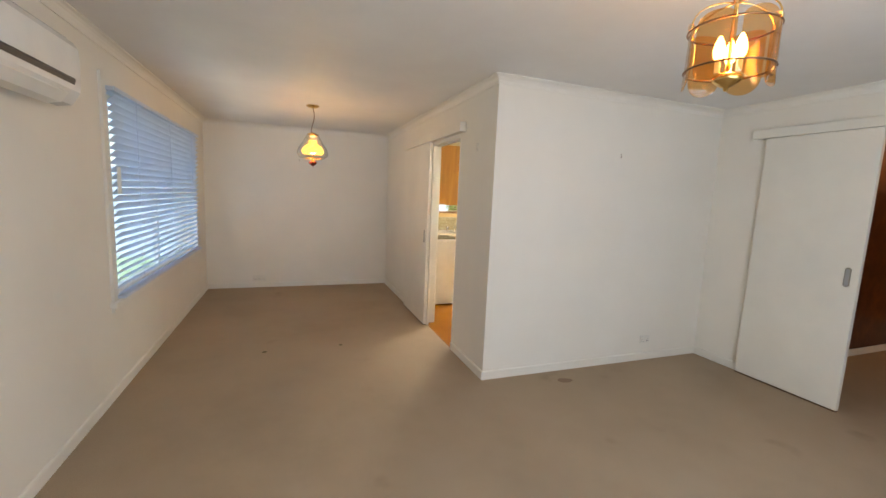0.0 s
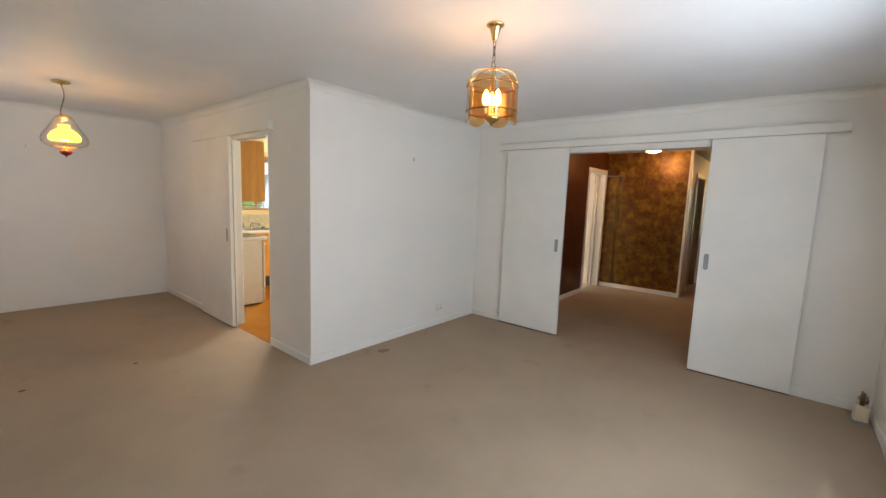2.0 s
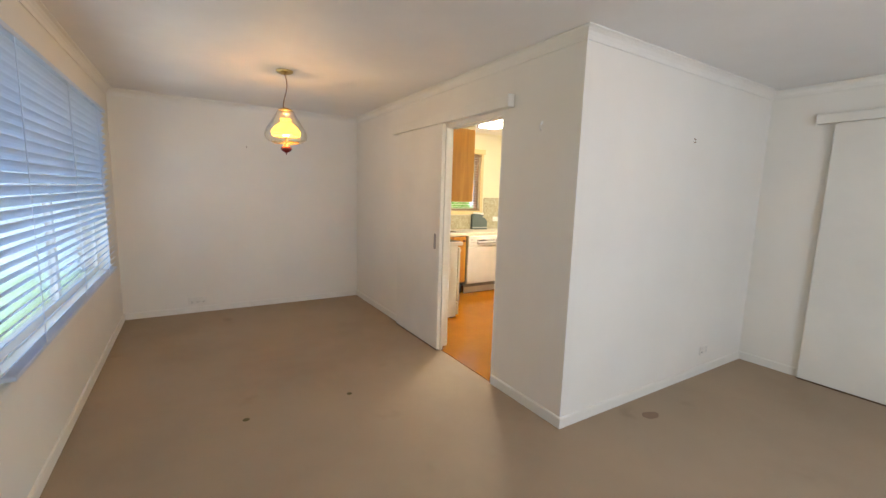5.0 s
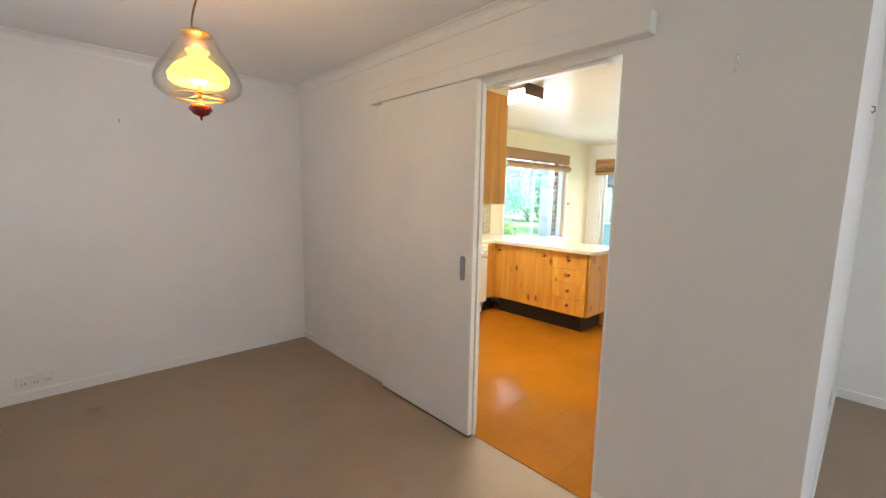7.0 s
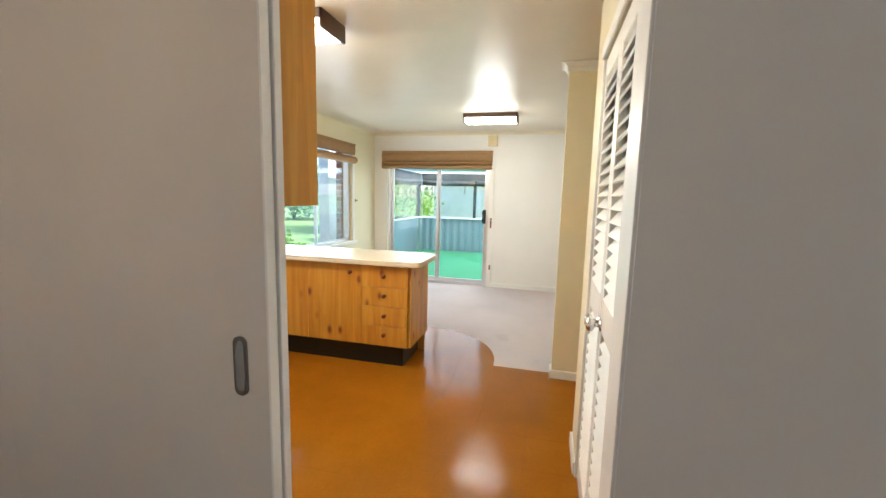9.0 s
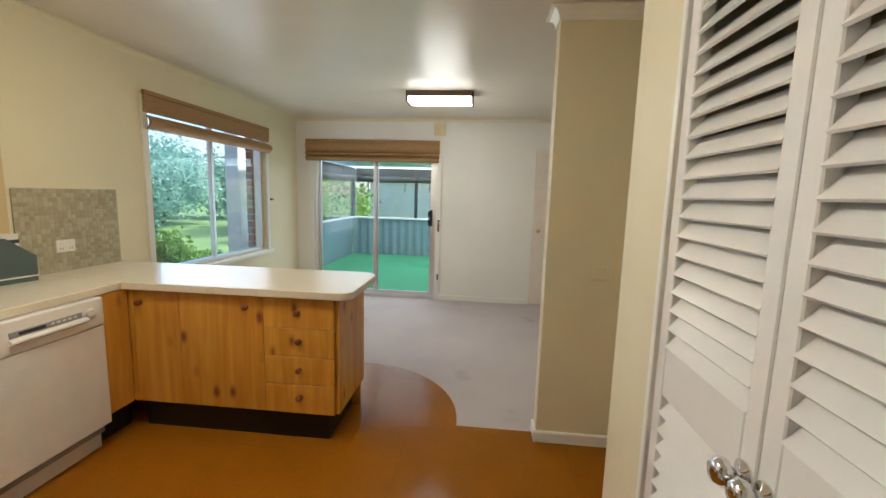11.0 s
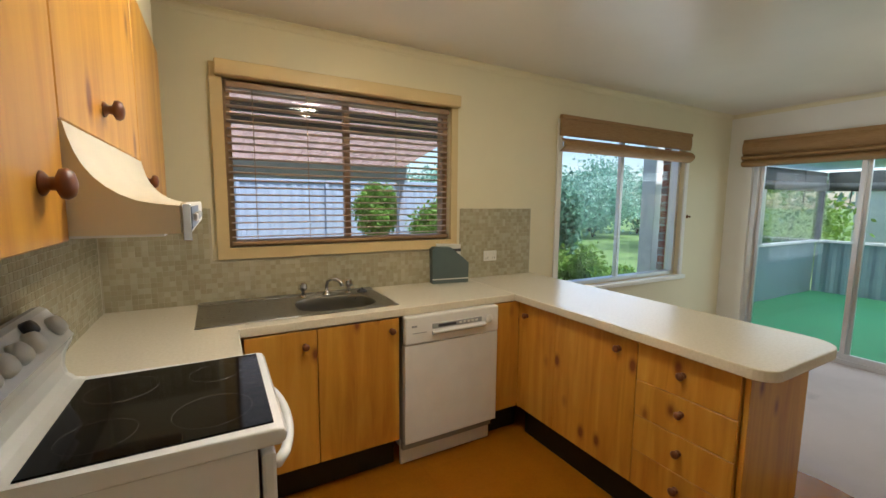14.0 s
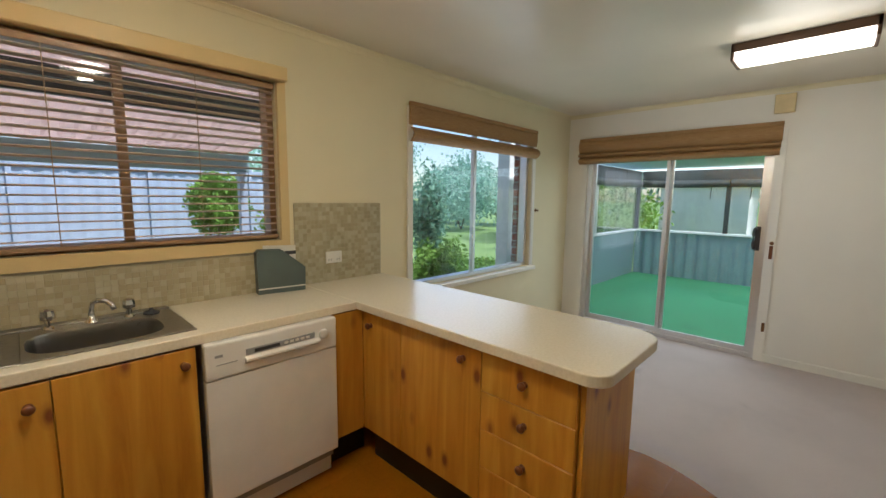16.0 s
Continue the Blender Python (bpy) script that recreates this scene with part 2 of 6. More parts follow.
# Greens lightened and blued so the leaf colour carries the garden haze.
M_LEAF3 = leafy("haze_blue_leaves", (0.17, 0.33, 0.28), (0.34, 0.55, 0.46))
M_RENDER = plain("white_render", (0.75, 0.75, 0.74), 0.8)
M_FRONT_GREY = plain("front_ground_grey", (0.16, 0.165, 0.17), 0.9, 0, 0.2)


def lino_material():
    m, nt, b = mat("orange_cork_vinyl", (0.42, 0.17, 0.03), 0.15, 0, 0.10)
    v = world_coords(nt)
    big = noise_tex(nt, v, 1.6, 5, 0.6)
    col = ramp(nt, big, [(0.3, (0.25, 0.086, 0.003)), (0.7, (0.315, 0.116, 0.005))])
    fine = noise_tex(nt, v, 60, 4)
    col = mix(nt, 0.14, col, ramp(nt, fine, [(0.3, (0.6, 0.55, 0.5)), (0.7, (1.15, 1.1, 1.0))]), "MULTIPLY")
    nt.links.new(col, b.inputs["Base Color"])
    r = nt.nodes.new("ShaderNodeMapRange")
    r.inputs["To Min"].default_value, r.inputs["To Max"].default_value = 0.10, 0.20
    nt.links.new(noise_tex(nt, v, 4, 4), r.inputs[0])
    nt.links.new(r.outputs[0], b.inputs["Roughness"])
    bump(nt, b, noise_tex(nt, v, 14, 3), 0.12, 0.004)
    return m


def wallpaper_material(name, tones):
    m, nt, b = mat(name, tones[1], 0.35)
    v = world_coords(nt)
    n = noise_tex(nt, v, 9.0, 5, 0.6, 0.3)
    soft = noise_tex(nt, v, 2.2, 2)
    col = ramp(nt, n, list(zip((0.34, 0.48, 0.60, 0.76), tones)))
    nt.links.new(mix(nt, 0.5, col, ramp(nt, soft, [(0.35, (0.62, 0.55, 0.5)), (0.65, (1.1, 1.1, 1.1))]), "MULTIPLY"), b.inputs["Base Color"])
    b.inputs["Metallic"].default_value = 0.35
    bump(nt, b, n, 0.15, 0.004)
    return m


def mosaic_material():
    m, nt, b = mat("mosaic_glaze", (0.5, 0.46, 0.36), 0.25)
    info = nt.nodes.new("ShaderNodeNewGeometry").outputs["Random Per Island"]
    oi = nt.nodes.new("ShaderNodeObjectInfo").outputs["Random"]
    add = nt.nodes.new("ShaderNodeMath")
    add.operation = "ADD"
    nt.links.new(info, add.inputs[0])
    nt.links.new(oi, add.inputs[1])
    fr = nt.nodes.new("ShaderNodeMath")
    fr.operation = "FRACT"
    nt.links.new(add.outputs[0], fr.inputs[0])
    col = ramp(nt, fr.outputs[0], [(0.0, (0.37, 0.325, 0.205)), (0.4, (0.42, 0.375, 0.245)), (0.7, (0.50, 0.455, 0.32)), (1.0, (0.39, 0.335, 0.215))])
    n = noise_tex(nt, world_coords(nt), 5, 3)
    nt.links.new(mix(nt, 0.3, col, ramp(nt, n, [(0.3, (0.7, 0.7, 0.68)), (0.7, (1.1, 1.1, 1.1))]), "MULTIPLY"), b.inputs["Base Color"])
    return m


def bench_material():
    m, nt, b = mat("cream_laminate", (0.72, 0.67, 0.55), 0.24)
    v = world_coords(nt)
    f = noise_tex(nt, v, 90, 4)
    nt.links.new(ramp(nt, f, [(0.3, (0.68, 0.61, 0.455)), (0.6, (0.74, 0.67, 0.525))]), b.inputs["Base Color"])
    bump(nt, b, noise_tex(nt, v, 220, 2), 0.05, 0.001)
    return m


def woven_material():
    m, nt, b = mat("woven_bamboo", (0.22, 0.12, 0.055), 0.7)
    v = world_coords(nt, (1, 1, 18))
    f = noise_tex(nt, v, 14, 5, 0.7)
    nt.links.new(ramp(nt, f, [(0.3, (0.24, 0.125, 0.042)), (0.5, (0.32, 0.18, 0.068)), (0.75, (0.40, 0.245, 0.105))]), b.inputs["Base Color"])
    bump(nt, b, f, 0.5, 0.004)
    return m


def translucent(name, colour, share=0.6):
    """A weathered sheet that lets daylight glow through."""
    m, nt, b = mat(name, colour, 0.5)
    n = noise_tex(nt, world_coords(nt), 6, 4)
    nt.links.new(ramp(nt, n, [(0.3, tuple(c * 0.9 for c in colour)), (0.7, colour)]), b.inputs["Base Color"])
    tl = nt.nodes.new("ShaderNodeBsdfTranslucent")
    tl.inputs[0].default_value = (*colour, 1)
    mx = nt.nodes.new("ShaderNodeMixShader")
    mx.inputs[0].default_value = share
    nt.links.new(b.outputs[0], mx.inputs[1])
    nt.links.new(tl.outputs[0], mx.inputs[2])
    nt.links.new(mx.outputs[0], nt.nodes["Material Output"].inputs[0])
    return m


M_POLY, M_TINROOF = translucent("pale_polycarbonate", (0.86, 0.93, 0.90), 0.85), translucent("pinkish_polycarbonate", (0.62, 0.47, 0.43))
M_SLAT = translucent("white_slat", (0.72, 0.79, 0.90), 0.35)
M_STAIN = carpet("stained_carpet", (0.27, 0.19, 0.135))
M_LINO, M_PAPER, M_TILE, M_BENCH, M_WOVEN = lino_material(), wallpaper_material("gold_brown_wallpaper", [(0.10, 0.036, 0.006), (0.165, 0.072, 0.009), (0.25, 0.135, 0.015), (0.36, 0.225, 0.03)]), mosaic_material(), bench_material(), woven_material()
# Same paper as M_PAPER, darkened and reddened to hold the wall's shade.
M_PAPER_SHADED = wallpaper_material("shaded_hall_wallpaper", [(0.075, 0.017, 0.005), (0.10, 0.025, 0.006), (0.13, 0.035, 0.008), (0.17, 0.055, 0.01)])
M_GROUT = plain("grout", (0.44, 0.395, 0.28), 0.9)


# ---- shaping helpers ----
def add_box(bm, x0, x1, y0, y1, z0, z1, r=0.0, seg=2):
    t = bmesh.new()
    bmesh.ops.create_cube(t, size=1)
    bmesh.ops.transform(t, matrix=Matrix.Translation(((x0 + x1) / 2, (y0 + y1) / 2, (z0 + z1) / 2)) @ Matrix.Diagonal((x1 - x0, y1 - y0, z1 - z0, 1)), verts=t.verts)
    if r > 0:
        bmesh.ops.bevel(t, geom=t.edges[:], offset=r, segments=seg, affect="EDGES", profile=0.5)
    me = bpy.data.meshes.new("tmp")
    t.to_mesh(me)
    t.free()
    bm.from_mesh(me)
    bpy.data.meshes.remove(me)
    return bm


def cbox(x0, x1, y0, y1, z0, z1, r=0.0, seg=2):
    return add_box(bmesh.new(), x0, x1, y0, y1, z0, z1, r, seg)


def lathe(profile, centre=(0, 0, 0), seg=28, turn=None, bm=None):
    """A turned shape from (radius, height) pairs."""
    bm = bm or bmesh.new()
    turn = turn or Matrix.Identity(4)
    rings = []
    for r, h in profile:
        ring = []
        for i in range(seg if r > 1e-5 else 1):
            a = 2 * math.pi * i / seg
            ring.append(bm.verts.new(Matrix.Translation(centre) @ turn @ Vector((r * math.cos(a), r * math.sin(a), h))))
        rings.append(ring)
    for a, b in zip(rings, rings[1:]):
        for i in range(seg):
            j = (i + 1) % seg
            if len(a) == 1 and len(b) > 1:
                bm.faces.new((a[0], b[j], b[i]))
            elif len(b) == 1 and len(a) > 1:
                bm.faces.new((a[i], a[j], b[0]))
            elif len(a) > 1:
                bm.faces.new((a[i], a[j], b[j], b[i]))
    return bm


def tube(points, r, seg=10, bm=None, closed=False):
    bm = bm or bmesh.new()
    pts = [Vector(p) for p in points]
    n = len(pts)
    rings = []
    for i, p in enumerate(pts):
        q0, q1 = (pts[i - 1], pts[(i + 1) % n]) if closed else (pts[max(i - 1, 0)], pts[min(i + 1, n - 1)])
        d = (q1 - q0).normalized()
        side = d.cross(Vector((0, 0, 1)))
        if side.length < 0.05:
            side = d.cross(Vector((0, 1, 0)))
        side.normalize()
        up = side.cross(d)
        rr = r[i] if isinstance(r, (list, tuple)) else r
        rings.append([bm.verts.new(p + rr * (math.cos(2 * math.pi * k / seg) * side + math.sin(2 * math.pi * k / seg) * up)) for k in range(seg)])
    for a, b in list(zip(rings, rings[1:])) + ([(rings[-1], rings[0])] if closed else []):
        for k in range(seg):
            bm.faces.new((a[k], a[(k + 1) % seg], b[(k + 1) % seg], b[k]))
    if not closed:
        bm.faces.new(rings[0][::-1])
        bm.faces.new(rings[-1])
    return bm


def prism(poly, axis, a, b, bm=None):
    """A polygon of (u, v) pairs drawn out along an axis from a to b."""
    bm = bm or bmesh.new()
    place = {"x": lambda u, v, w: (w, u, v), "y": lambda u, v, w: (u, w, v), "z": lambda u, v, w: (u, v, w)}[axis]
    lo = [bm.verts.new(place(u, v, a)) for u, v in poly]
    hi = [bm.verts.new(place(u, v, b)) for u, v in poly]
    bm.faces.new(lo[::-1])
    bm.faces.new(hi)
    for i in range(len(poly)):
        j = (i + 1) % len(poly)
        bm.faces.new((lo[i], lo[j], hi[j], hi[i]))
    return bm


def to_object(name, bm, material, smooth=False):
    bmesh.ops.recalc_face_normals(bm, faces=bm.faces[:])
    me = bpy.data.meshes.new(name)
    bm.to_mesh(me)
    bm.free()
    me.materials.append(material)
    if smooth:
        me.polygons.foreach_set("use_smooth", [True] * len(me.polygons))
    return new(name, me)


def part(name, bm, material, parent, label="", smooth=False):
    ob = to_object(name, bm, material, smooth)
    ob.parent = parent
    ob.matrix_parent_inverse = Matrix.Translation(-ROOT[parent.name])
    ROOT[ob.name] = Vector((0, 0, 0))
    if label:
        tagged(ob, label)
    return ob


ROOT = {}


def thing(name, base, label, category, group=""):
    ob = new(name)
    ob.empty_display_size = 0.1
    ob.location = base
    ROOT[ob.name] = Vector(base)
    return tagged(ob, label, category, group)


def solid(name, bm, material, label, category, kind="", smooth=False, group=""):
    ob = to_object(name, bm, material, smooth)
    ROOT[ob.name] = Vector((0, 0, 0))
    return tagged(ob, label, category, group, kind)


def structure(name, bm, material, label, category, smooth=False):
    return solid(name, bm, material, label, category, "structure", smooth)


def wall_mesh(axis, lo, hi, u0, u1, z0, z1, holes=()):
    """A wall between lo and hi on its own axis; holes are (u0, u1, z0, z1)."""
    us = sorted({u0, u1, *[h[0] for h in holes], *[h[1] for h in holes]})
    zs = sorted({z0, z1, *[h[2] for h in holes], *[h[3] for h in holes]})
    inside = lambda i, k: 0 <= i < len(us) - 1 and 0 <= k < len(zs) - 1 and not any(
        h[0] <= (us[i] + us[i + 1]) / 2 <= h[1] and h[2] <= (zs[k] + zs[k + 1]) / 2 <= h[3] for h in holes)
    bm = bmesh.new()
    cache = {}

    def vert(u, w, z):
        key = (u, w, z)
        if key not in cache:
            cache[key] = bm.verts.new((w, u, z) if axis == "x" else (u, w, z))
        return cache[key]

    for i in range(len(us) - 1):
        for k in range(len(zs) - 1):
            if not inside(i, k):
                continue
            a, b, c, d = us[i], us[i + 1], zs[k], zs[k + 1]
            for w in (lo, hi):
                bm.faces.new([vert(a, w, c), vert(b, w, c), vert(b, w, d), vert(a, w, d)])
            for di, dk, p, q in ((-1, 0, (a, c), (a, d)), (1, 0, (b, c), (b, d)), (0, -1, (a, c), (b, c)), (0, 1, (a, d), (b, d))):
                if not inside(i + di, k + dk):
                    bm.faces.new([vert(p[0], lo, p[1]), vert(q[0], lo, q[1]), vert(q[0], hi, q[1]), vert(p[0], hi, p[1])])
    return bm


def sweep(points, profile, closed=False):
    """Draws a (distance from the wall, height) profile along a plan line whose room side is on its left, with mitred corners."""
    pts = [Vector(p) for p in points]
    n = len(pts)
    bm = bmesh.new()
    rows = []
    for i, p in enumerate(pts):
        dirs = []
        if closed or i > 0:
            dirs.append((p - pts[i - 1]).normalized())
        if closed or i < n - 1:
            dirs.append((pts[(i + 1) % n] - p).normalized())
        left = [Vector((-d.y, d.x)) for d in dirs]
        off = left[0] if len(left) == 1 else (left[0] + left[1]) / (1 + left[0].dot(left[1]))
        rows.append([bm.verts.new((p.x + off.x * d, p.y + off.y * d, z)) for d, z in profile])
    m = len(profile)
    for a, b in list(zip(rows, rows[1:])) + ([(rows[-1], rows[0])] if closed else []):
        for k in range(m):
            bm.faces.new((a[k], b[k], b[(k + 1) % m], a[(k + 1) % m]))
    if not closed:
        bm.faces.new(rows[0])
        bm.faces.new(rows[-1][::-1])
    return bm


CORNICE = [(0.0, 2.335), (0.008, 2.335)] + [(0.008 + 0.047 * (1 - math.cos(a)), 2.338 + 0.054 * math.sin(a)) for a in [radians(d) for d in (0, 22, 45, 67, 90)]] + [(0.055, 2.399), (0.0, 2.399)]
SKIRT = [(0.0, 0.0), (0.014, 0.0), (0.014, 0.062), (0.009, 0.07), (0.0, 0.07)]

# ---- floors and ceiling ----
structure("floor_living", cbox(-2.75, 2.45, -3.85, 0.0, -0.12, 0.0), M_CARPET, "worn taupe carpet with faint stains", "floor")
structure("floor_dining", cbox(-2.75, 0.0, 0.0, 3.9, -0.12, 0.0), M_CARPET, "worn taupe carpet in the dining end", "floor")
structure("floor_hall", cbox(2.45, 9.1, -3.85, -0.4, -0.12, 0.0), M_CARPET, "worn taupe carpet along the hall", "floor")
structure("floor_family", cbox(2.5, 5.62, -0.4, 3.80, -0.12, 0.0), M_CARPET2, "pale grey carpet in the family room", "floor")
kitchen_floor = structure("floor_kitchen", cbox(0.0, 2.5, 0.0, 3.80, -0.12, 0.0), M_BLACK, "orange cork-look vinyl tile floor", "floor")
structure("ceiling_living", cbox(-2.75, 9.1, -3.85, 0.05, 2.4, 2.5), M_CEIL, "flat white painted ceiling", "ceiling")
structure("ceiling_dining", cbox(-2.75, 0.05, 0.05, 3.9, 2.4, 2.5), M_CEIL, "flat white painted ceiling", "ceiling")
structure("ceiling_kitchen", cbox(0.05, 9.1, 0.05, 3.9, 2.4, 2.5), M_CEIL2, "glossy cream painted ceiling", "ceiling")

# Unseen slabs added to stop sun leaking in above the cornices.
structure("roof", cbox(-3.2, 5.75, -4.3, 3.95, 2.52, 2.62), M_POST, "flat dark roof slab, unseen, added to keep sun off the ceiling joints", "roof")
structure("unseen_roof_wing", cbox(5.75, 9.4, -4.3, -0.45, 2.52, 2.62), M_POST, "flat dark roof slab over the hall wing, unseen, added against sun leaks", "roof")

# ---- walls ----
WIN_L, WIN_B = (0.52, 3.10, 0.67, 2.10), (-1.2, 1.28, 0.65, 2.10)
WIN_K, WIN_F = (0.66, 2.02, 1.19, 2.08), (3.05, 4.74, 0.73, 2.06)
structure("wall_west", wall_mesh("x", -2.75, -2.613, -3.85, 3.9, 0, 2.4, [WIN_L]), M_WALL, "off-white painted wall with a window", "wall")
structure("wall_south", wall_mesh("y", -3.85, -3.7, -2.613, 2.5, 0, 2.4, [WIN_B]), M_WALL, "off-white painted wall with a window", "wall")
structure("wall_dining", wall_mesh("y", 3.744, 3.9, -2.613, 0.1, 0, 2.4), M_WALL, "off-white painted dining wall", "wall")
structure("wall_partition_dining", wall_mesh("x", 0.0, 0.05, 0.0, 3.744, 0, 2.4, [(0.70, 1.53, 0, 2.04)]), M_WALL, "off-white partition with a doorway to the kitchen", "wall")
structure("wall_partition_kitchen", wall_mesh("x", 0.05, 0.1, 0.05, 3.744, 0, 2.4, [(0.70, 1.53, 0, 2.04)]), M_KWALL, "cream kitchen side of the partition", "wall")
structure("wall_living_north", wall_mesh("y", 0.0, 0.05, 0.05, 2.40, 0, 2.4), M_WALL, "off-white painted living room wall", "wall")
structure("wall_kitchen_south", wall_mesh("y", 0.05, 0.1, 0.1, 2.40, 0, 2.4), M_KWALL, "cream painted kitchen wall", "wall")
structure("wall_hall_opening", wall_mesh("x", 2.40, 2.45, -3.7, 0.1, 0, 2.4, [(-2.62, -1.10, 0, 2.05)]), M_WALL, "off-white wall with a wide opening to the hall", "wall")
structure("wall_hall_side", wall_mesh("x", 2.45, 2.50, -3.7, -0.4, 0, 2.4, [(-2.62, -1.10, 0, 2.05)]), M_PAPER, "gold brown papered side of the wall", "wall")
structure("wall_pier", wall_mesh("x", 2.41, 2.52, 0.1, 0.765, 0, 2.4), M_KWALL, "olive cream painted pier between kitchen and family room", "wall")
structure("wall_family_return", wall_mesh("x", 2.45, 2.50, -0.4, 0.1, 0, 2.4), M_KWALL, "cream painted return wall", "wall")
structure("wall_hall_north", wall_mesh("y", -0.5, -0.45, 2.5, 5.72, 0, 2.4, [(4.86, 5.62, 0, 2.04)]), M_PAPER_SHADED, "papered hall wall with a doorway, shade put into its red brown", "wall")
structure("wall_family_south", wall_mesh("y", -0.45, -0.4, 2.5, 5.72, 0, 2.4, [(4.86, 5.62, 0, 2.04)]), M_KWALL, "cream painted family room wall", "wall")
structure("wall_hall_east", wall_mesh("x", 5.72, 5.84, -1.79, -0.4, 0, 2.4), M_PAPER, "gold brown mottled wallpaper in the hall", "wall")
structure("wall_corridor_north", wall_mesh("y", -1.79, -1.69, 5.84, 9.0, 0, 2.4, [(6.5, 7.3, 0, 2.04)]), M_WALL, "off-white corridor wall with a doorway", "wall")
structure("wall_room_beyond", wall_mesh("y", -0.65, -0.55, 5.84, 9.0, 0, 2.4), M_WALL, "off-white wall of a room off the corridor", "wall")
structure("wall_corridor_south", wall_mesh("y", -3.1, -3.0, 2.5, 9.0, 0, 2.4), M_PAPER, "gold brown papered corridor wall", "wall")
structure("wall_corridor_end", wall_mesh("x", 9.0, 9.1, -3.1, -0.55, 0, 2.4, [(-2.7, -1.95, 0.9, 2.0)]), M_WALL, "off-white corridor end wall with a window", "wall")
structure("wall_kitchen_north", wall_mesh("y", 3.68, 3.83, 0.1, 5.70, 0, 2.4, [WIN_K, WIN_F]), M_KWALL, "cream painted wall with two windows", "wall")
structure("wall_family_east", wall_mesh("x", 5.55, 5.70, -0.4, 3.68, 0, 2.4, [(1.76, 3.44, 0, 2.02)]), M_WALL, "off-white painted wall with a sliding glass door", "wall")

structure("cornice_living", sweep([(-2.613, -3.7), (2.40, -3.7), (2.40, 0), (0, 0), (0, 3.744), (-2.613, 3.744)], CORNICE, True), M_TRIM, "white coved cornice", "cornice")
structure("cornice_kitchen", sweep([(5.55, -0.4), (5.55, 3.68), (0.1, 3.68), (0.1, 1.5)], [(d * 0.6, 2.4 - (2.4 - z) * 0.6) for d, z in CORNICE]), M_KWALL, "small cream coved cornice", "cornice")
structure("cornice_pier", sweep([(2.41, 0.1), (2.41, 0.765), (2.52, 0.765), (2.52, 0.1)], CORNICE), M_TRIM, "white coved cornice round the pier", "cornice")
structure("baseboard_living", sweep([(2.40, -1.10), (2.40, 0), (0, 0), (0, 0.695)], SKIRT), M_TRIM, "low white painted skirting board", "skirting")
structure("baseboard_dining", sweep([(0, 1.54), (0, 3.744), (-2.613, 3.744), (-2.613, -3.7), (2.40, -3.7), (2.40, -2.62)], SKIRT), M_TRIM, "low white painted skirting board", "skirting")
structure("baseboard_family", sweep([(5.55, 0.52), (5.55, 1.70)], SKIRT), M_TRIM, "low cream skirting board", "skirting")
structure("baseboard_pier", sweep([(2.41, 0.1), (2.41, 0.765), (2.52, 0.765), (2.52, 0.1)], SKIRT), M_TRIM, "cream skirting board round the pier", "skirting")
structure("baseboard_hall", sweep([(5.72, -1.79), (5.72, -0.5), (5.68, -0.5)], SKIRT), M_TRIM, "cream skirting under the wallpaper", "skirting")
structure("baseboard_hall_north", sweep([(4.80, -0.5), (2.5, -0.5)], SKIRT), M_TRIM, "cream skirting under the wallpaper", "skirting")
structure("trim_hall_corner", cbox(5.70, 5.85, -1.83, -1.79, 0, 2.4, 0.004), M_TRIM, "white corner trim at the end of the wallpaper", "trim")


def frame_bars(x0, x1, z0, z1, w, place, r=0.004):
    """Four bars round an opening; place maps (u0, u1, z0, z1) to a bmesh."""
    return [place(x0 - w, x0, z0, z1), place(x1, x1 + w, z0, z1), place(x0 - w, x1 + w, z1, z1 + w), place(x0 - w, x1 + w, z0 - w, z0)]


# ---- door frames ----
def door_frame(name, axis, a, b, u0, u1, top, label, depth=0.012, w=0.055, jamb=0.02):
    """Architraves on both faces and a lining, as one built-in frame."""
    bm = bmesh.new()

    def bar(p0, p1, q0, q1, z0, z1):
        (add_box(bm, p0, p1, q0, q1, z0, z1, 0.003, 1) if axis == "x" else add_box(bm, q0, q1, p0, p1, z0, z1, 0.003, 1))
    bar(a - depth, b + depth, u0 - 0.001, u0 + jamb, 0, top)
    bar(a - depth, b + depth, u1 - jamb, u1 + 0.001, 0, top)
    bar(a - depth, b + depth, u0 + jamb, u1 - jamb, top - jamb, top + 0.001)
    for s0, s1 in ((a - depth - 0.006, a - 0.001), (b + 0.001, b + depth + 0.006)):
        bar(s0, s1, u0 - w, u0 + 0.006, 0, top + w)
        bar(s0, s1, u1 - 0.006, u1 + w, 0, top + w)
        bar(s0, s1, u0 + 0.006, u1 - 0.006, top - 0.006, top + w)
    return structure(name, bm, M_TRIM, label, "door frame")


door_frame("door_frame_hall", "y", -0.5, -0.4, 4.86, 5.62, 2.04, "cream architrave round the hall doorway")
door_frame("door_frame_corridor", "y", -1.79, -1.69, 6.5, 7.3, 2.04, "cream architrave round the corridor doorway")
bm = cbox(-0.003, 0.103, 0.699, 0.708, 0, 2.04, 0.002, 1)
add_box(bm, -0.012, 0.014, 1.45, 1.531, 0, 2.04, 0.002, 1)
add_box(bm, 0.014, 0.103, 1.522, 1.531, 0, 2.04, 0.002, 1)
add_box(bm, -0.003, 0.103, 0.708, 1.45, 2.02, 2.042, 0.002, 1)
add_box(bm, 0.101, 0.112, 1.53, 1.585, 0, 2.09, 0.002, 1)
add_box(bm, 0.101, 0.112, 0.668, 0.70, 0, 2.09, 0.002, 1)
structure("door_frame_kitchen", bm, M_TRIM, "white lining of the kitchen doorway", "door frame")
